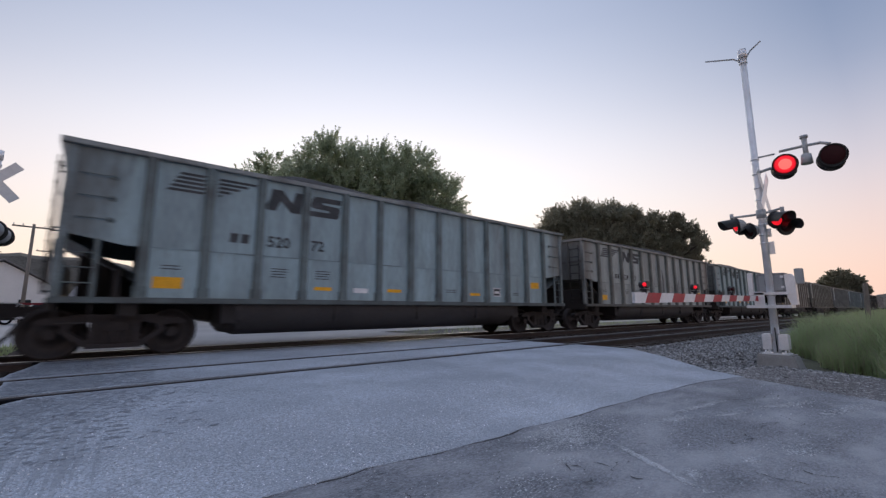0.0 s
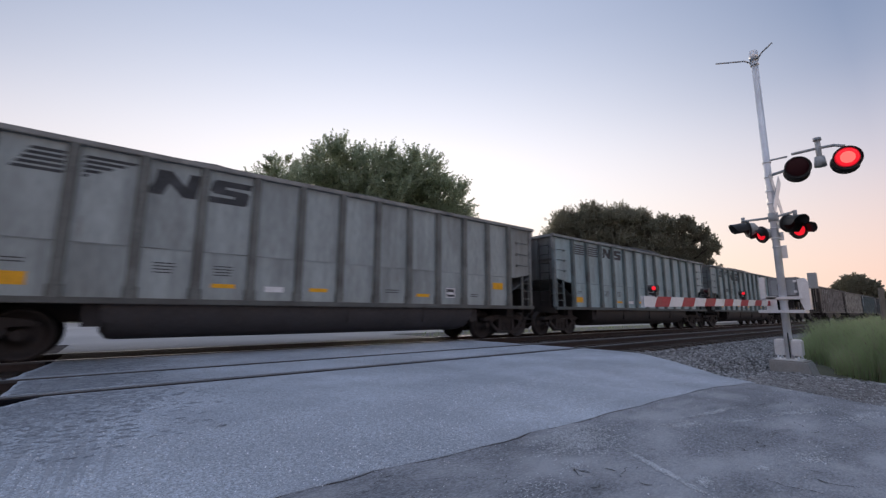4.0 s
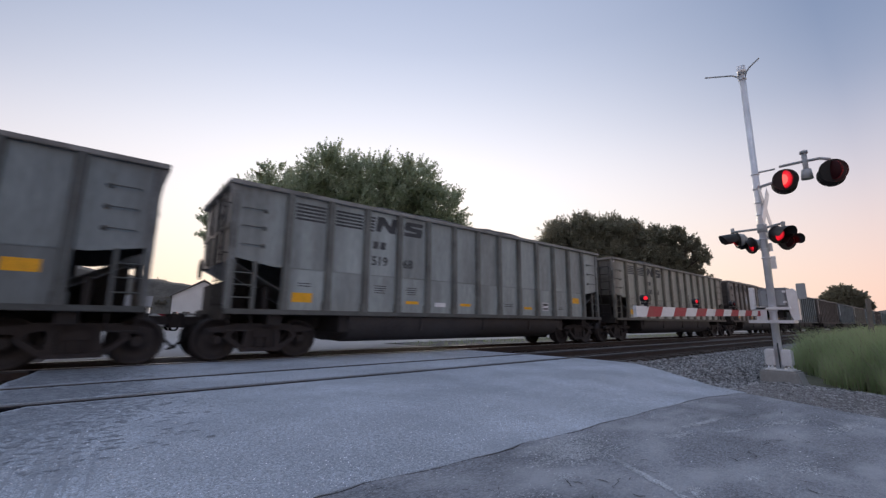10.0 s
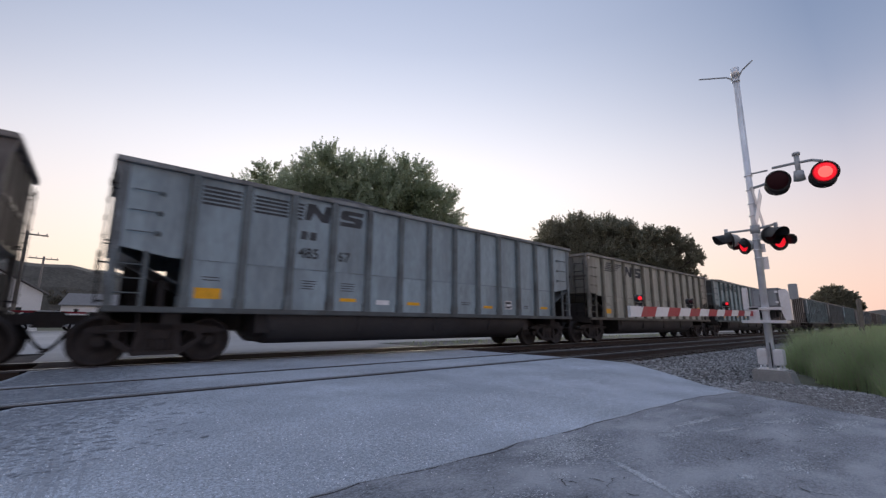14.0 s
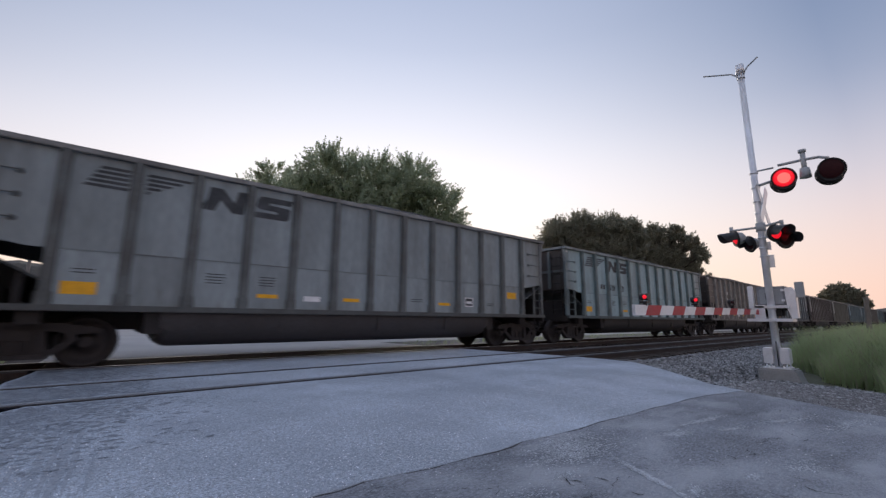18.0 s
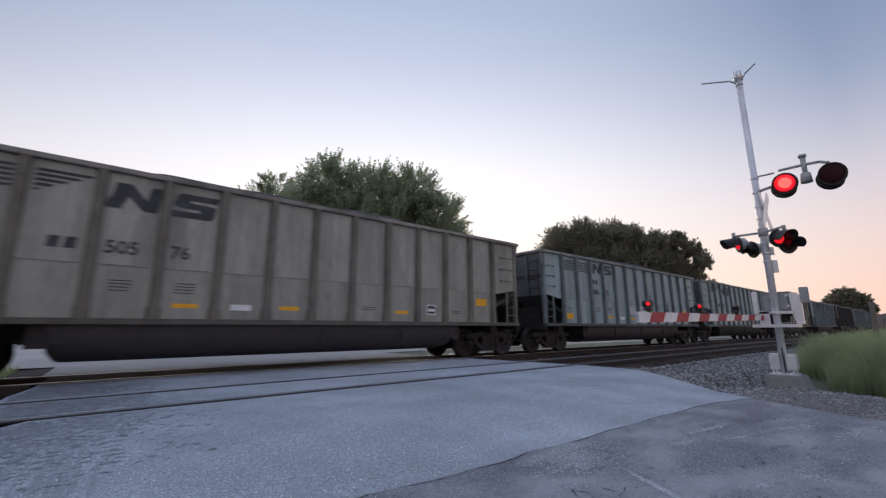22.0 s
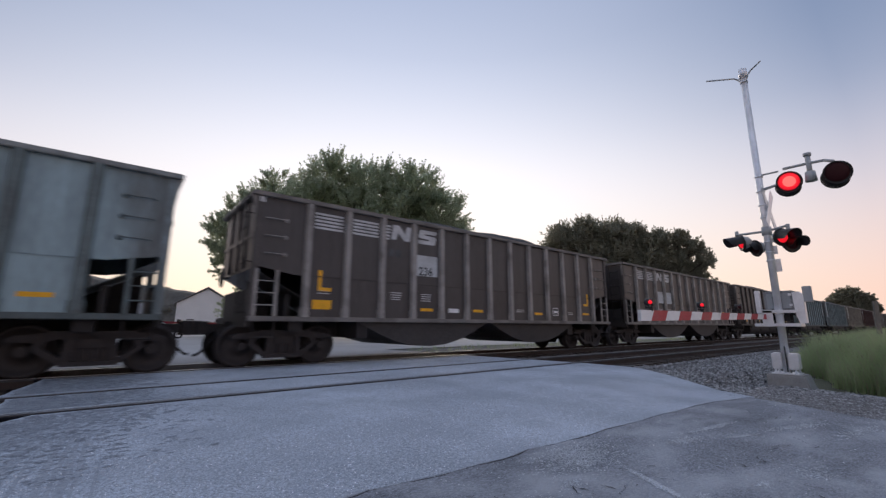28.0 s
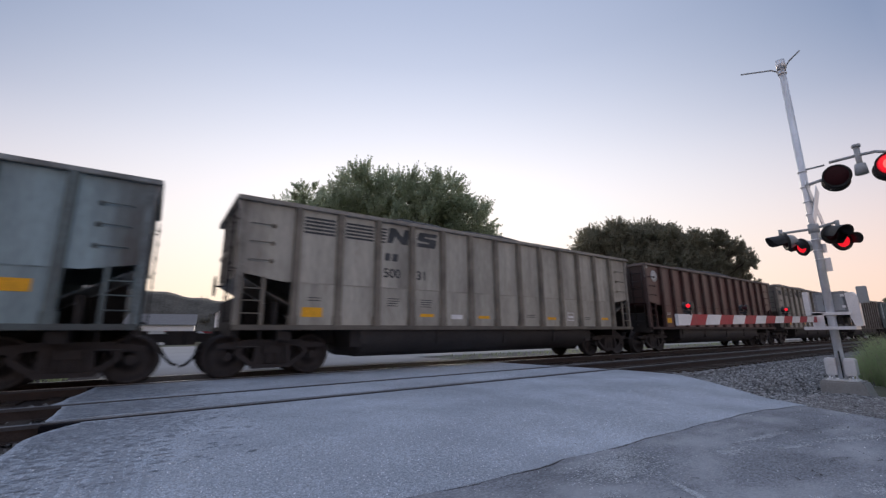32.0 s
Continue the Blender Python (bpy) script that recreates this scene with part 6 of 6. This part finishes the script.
def house(x, y, w, d, h, ridge, turn, label, wall=None):
    hs = tagged(empty("house", x, y, -0.5), label, "house")
    hs.rotation_euler = (0, 0, radians(turn))
    wall = wall or M_SIDING
    bm = bmesh.new()
    prism(bm, [(-w / 2, 0), (w / 2, 0), (w / 2, h), (0, h + ridge), (-w / 2, h)], "y", -d / 2, d / 2)
    part("wall", bm, wall, hs)
    for s in (-1, 1):
        bm = bmesh.new()
        prism(bm, [(0, h + ridge + .12), (s * (w / 2 + .35), h - .16), (s * (w / 2 + .35), h - .02), (0, h + ridge + .28)], "y", -d / 2 - .3, d / 2 + .3)
        part("roof", bm, M_ROOF, hs, "grey shingle roof slope")
    for k in (-1, 1):
        for z in (1.0, 3.6) if h > 4.5 else (1.0,):
            win = part("window", boxes((k * w / 4 - .5, k * w / 4 + .5, -d / 2 - .05, -d / 2 + .01, z, z + 1.4)), M_WHITE, hs)
            part("pane", boxes((k * w / 4 - .42, k * w / 4 + .42, -d / 2 - .06, -d / 2 - .052, z + .08, z + 1.32)), M_GLASS, win)
    door = part("door", boxes((-.48, .48, -d / 2 - .06, -d / 2 + .01, 0, 2.1)), M_WHITE, hs)
    part("door_panel", boxes((-.36, .36, -d / 2 - .07, -d / 2 - .061, .9, 1.9)), M_GLASS, door)
    return hs


house(-9.0, 58, 7, 10, 3.7, 2.0, 20, "white clapboard house with a grey roof")
house(10.8, 68, 6.8, 10, 4.4, 2.0, -8, "white gabled house behind the lot")
house(-22, 66, 10, 9, 3.2, 2.2, 50, "low white house at the lot's edge")
house(1.5, 92, 14, 10, 3.4, 1.8, 85, "long pale building far behind the lot")


def utility_pole(x, y, h, turn):
    p = tagged(empty("utility_pole", x, y, -0.5), "weathered wooden utility pole with crossarms", "utility pole", "poles behind the lot")
    p.rotation_euler = (0, 0, radians(turn))
    bm = bmesh.new()
    rod(bm, (0, 0, 0), (0, 0, h), 0.14, 0.09, 12)
    part("pole", bm, M_WOOD, p)
    for z in (h - .3,):
        part("crossarm", boxes((-1.2, 1.2, -.05, .05, z, z + .11)), M_WOOD, p)
        for x in (-1.1, -.6, .6, 1.1):
            bm = bmesh.new()
            rod(bm, (x, 0, z + .11), (x, 0, z + .26), 0.035, seg=8)
            part("insulator", bm, M_GREYBOX, p)
    return p


utility_pole(-4.75, 44.5, 8.04, 10)
utility_pole(-5.0, 62, 8.0, 12)
utility_pole(-13.5, 48, 9.0, 8)


def parked_car(x, y, turn, paint, label):
    c = tagged(empty("parked_car", x, y, -0.09), label, "car", "cars in the lot")
    c.rotation_euler = (0, 0, radians(turn))
    m = mat("car_enamel", paint, 0.3, var=0.05, bump=0, spec=0.6)
    bm = bmesh.new()
    prism(bm, [(-2.2, .35), (2.2, .35), (2.25, .7), (1.9, .86), (1.1, .93), (-1.7, .98), (-2.2, .9)], "y", -.88, .88)
    bmesh.ops.bevel(bm, geom=bm.edges[:], offset=.05, segments=2, affect="EDGES")
    part("body", bm, m, c)
    bm = bmesh.new()
    prism(bm, [(1.05, .93), (.35, 1.42), (-1.1, 1.45), (-1.75, .97)], "y", -.74, .74)
    part("cabin", bm, M_GLASS, c)
    part("roof", boxes((-1.05, .35, -.72, .72, 1.42, 1.48), bevel=.02), m, c)
    for sx in (-1.35, 1.4):
        for sy in (-.8, .8):
            bm = bmesh.new()
            rod(bm, (sx, sy - .1, .33), (sx, sy + .1, .33), .33, seg=18)
            w = part("wheel", bm, M_RUBBER, c)
            bm = bmesh.new()
            rod(bm, (sx, sy - .112, .33), (sx, sy + .112, .33), .2, seg=12)
            part("rim", bm, M_SILVER, w)
    return c


parked_car(-6.5, 40, 15, (0.6, 0.6, 0.62), "white parked sedan in the lot")
parked_car(-2.6, 41, 12, (0.35, 0.36, 0.38), "silver parked sedan in the lot")
parked_car(5.8, 40.5, 5, (0.62, 0.62, 0.63), "white parked sedan near the gabled house")
parked_car(-14, 39, 10, (0.08, 0.09, 0.12), "dark parked sedan in the lot")


# ---- grass and weeds by the signal ----
def meadow():
    rng = np.random.default_rng(5)
    blades, tips = (([], []), ([], [])), []
    n = 0
    while n < 80000:
        u = rng.random() ** 1.7
        x = 9.8 + 45 * u
        y = rng.uniform(-9, 3.8) if rng.random() < .45 else rng.uniform(-.8, 3.8)
        edge = 0.25 + 0.44 * (x - 9.6) + .22 * math.sin(x * 2.1) + .3 * noise.noise((x * 1.3, y * 1.3, 5)) if x < 16.5 else 3.5 + .2 * math.sin(x)
        if y > edge or (abs(x - MX) < .45 and abs(y - MY) < .45):
            continue
        n += 1
        grow = min(1, (edge - y) / 1.1 + .25)
        h = (0.40 + 0.66 * rng.random()) * grow * (1 + .25 * noise.noise((x * .5, y * .5, 0)))
        w = 0.002 + 0.0036 * rng.random() + .0003 * x
        a, lean = rng.uniform(0, 6.28), rng.normal(0, .26, 2)
        z0 = -0.50
        c, s = math.cos(a) * w, math.sin(a) * w
        verts, faces = blades[1 if rng.random() < .14 + .08 * (grow < .5) else 0]
        b = len(verts)
        for q, ww in ((0, 1), (.45, .9), (.8, .55), (1, .05)):
            dx, dy = lean[0] * h * q * q * 1.4, lean[1] * h * q * q * 1.4
            verts += [(x + dx - c * ww, y + dy - s * ww, z0 + (h + .28) * q), (x + dx + c * ww, y + dy + s * ww, z0 + (h + .28) * q)]
        faces += [(b, b + 1, b + 3, b + 2), (b + 2, b + 3, b + 5, b + 4), (b + 4, b + 5, b + 7, b + 6)]
        if rng.random() < .035 and grow > .6:
            tips.append((x, y, z0 + h + .28))
    tagged(part("tall_grass", mesh_of("tall_grass", *blades[0], M_GRASS), None), "tall green grass behind the signal", "grass", kind="stuff")
    tagged(part("dry_grass", mesh_of("dry_grass", *blades[1], M_STRAW), None), "dry straw-coloured blades among the tall grass", "grass", kind="stuff")
    verts, faces = [], []
    for x, y, z in tips:
        for k in range(8):
            b = len(verts)
            p = np.array((x, y, z)) + rng.normal(0, .05, 3)
            for d in ((-.015, 0, 0), (0, .01, .03), (.015, 0, 0), (0, -.01, -.03)):
                verts.append(tuple(p + np.array(d)))
            faces.append((b, b + 1, b + 2, b + 3))
    tagged(part("weed_heads", mesh_of("weed_heads", verts, faces, M_WEED), None), "pale seed heads above the grass", "weeds", kind="stuff")



def verge():
    """Thin grass between the far track and the lot."""
    rng = np.random.default_rng(8)
    verts, faces = [], []
    for k in range(4500):
        x, y = (-1.6 - 26 * rng.random() ** 1.4, rng.uniform(13.6, 15.6)) if k % 4 else (rng.uniform(10, 40), rng.uniform(13.8, 15.6))
        h, a = rng.uniform(.06, .22), rng.uniform(0, 6.28)
        w = rng.uniform(.008, .018)
        lx, ly = rng.normal(0, .06, 2)
        z = -0.16 + 0.075 * (y - 13.4) / 2.8
        c, s = math.cos(a) * w, math.sin(a) * w
        b = len(verts)
        verts += [(x - c, y - s, z), (x + c, y + s, z), (x + lx, y + ly, z + h)]
        faces.append((b, b + 1, b + 2))
    tagged(part("verge_grass", mesh_of("verge_grass", verts, faces, M_GRASS), None), "thin dry grass between the track and the lot", "grass", kind="stuff")


verge()
meadow()
bm = bmesh.new()
box(bm, -.055, .055, -.055, .055, 0, 2.25)
post_ob = tagged(part("fence_post", bm, M_WOOD), "dark leaning wooden post in the grass", "post")
post_ob.matrix_basis = pose(19.9, 1.6, -0.5, 1.5, -2, 20)

# ---- motion ----
PITCH, FIRST = 16.18, -0.73 + 7.33


# small differences of length and coupler slack, car by car from the first
SLACK = [0, 0, .05, .05, .05, -.05, -.25, -.45, -.66, -.64, -.72, -.42, -.24, -.18, -.42, -.56, -.48, -.36, -.33, -.4, -.44, -.46, -.47, -.45,
         -.7, -.66, -.74, -.76, -.7, -.64, -.62, -.85, -.85, -.82, -.7, -.6, -.54, -.54, -.5, -.62, -.4, -.12] + [-.1] * 13


def run(t):
    """How far the train has gone at t seconds."""
    return 20.76 * t - 0.0030 * t * t


def motions():
    for n, car in cars.items():
        walk(car, [(t, pose(FIRST + PITCH * n + SLACK[n + 1] - run(t), TRAIN_C, 0)) for t in (0, 4, 8, 12, 16, 20, 24, 28, 32)])
    turns = [(k / 30, Matrix.Rotation(-(run(k / 30) / 0.457) % (2 * math.pi), 4, "Y")) for k in range(961)]
    walk(wheelsets[0], turns)
    data = wheelsets[0].animation_data
    for w in wheelsets[1:]:
        w.rotation_mode = "QUATERNION"
        w.animation_data_create()
        w.animation_data.action = data.action
        w.animation_data.action_slot = data.action_slot
    for lens, phase in lamps:
        # the ball turns its glowing half forward and back
        rows, angle = [], (180 if phase == 1 else 0)
        home = lens.matrix_basis.copy()
        rows.append((0, home @ Matrix.Rotation(radians(angle), 4, "Y")))
        k = 0
        while phase < 2 and 0.30 + 0.745 * k < 31.9:
            t0 = 0.30 + 0.745 * k
            late = t0 - round(t0)
            start = round(t0) if 0 <= late < 0.04 else t0 - 0.05
            for q in range(4):
                rows.append((start + q / 30, home @ Matrix.Rotation(radians(angle + 60 * q), 4, "Y")))
            angle += 180
            k += 1
        rows.append((32, home @ Matrix.Rotation(radians(angle), 4, "Y")))
        walk(lens, rows)


motions()
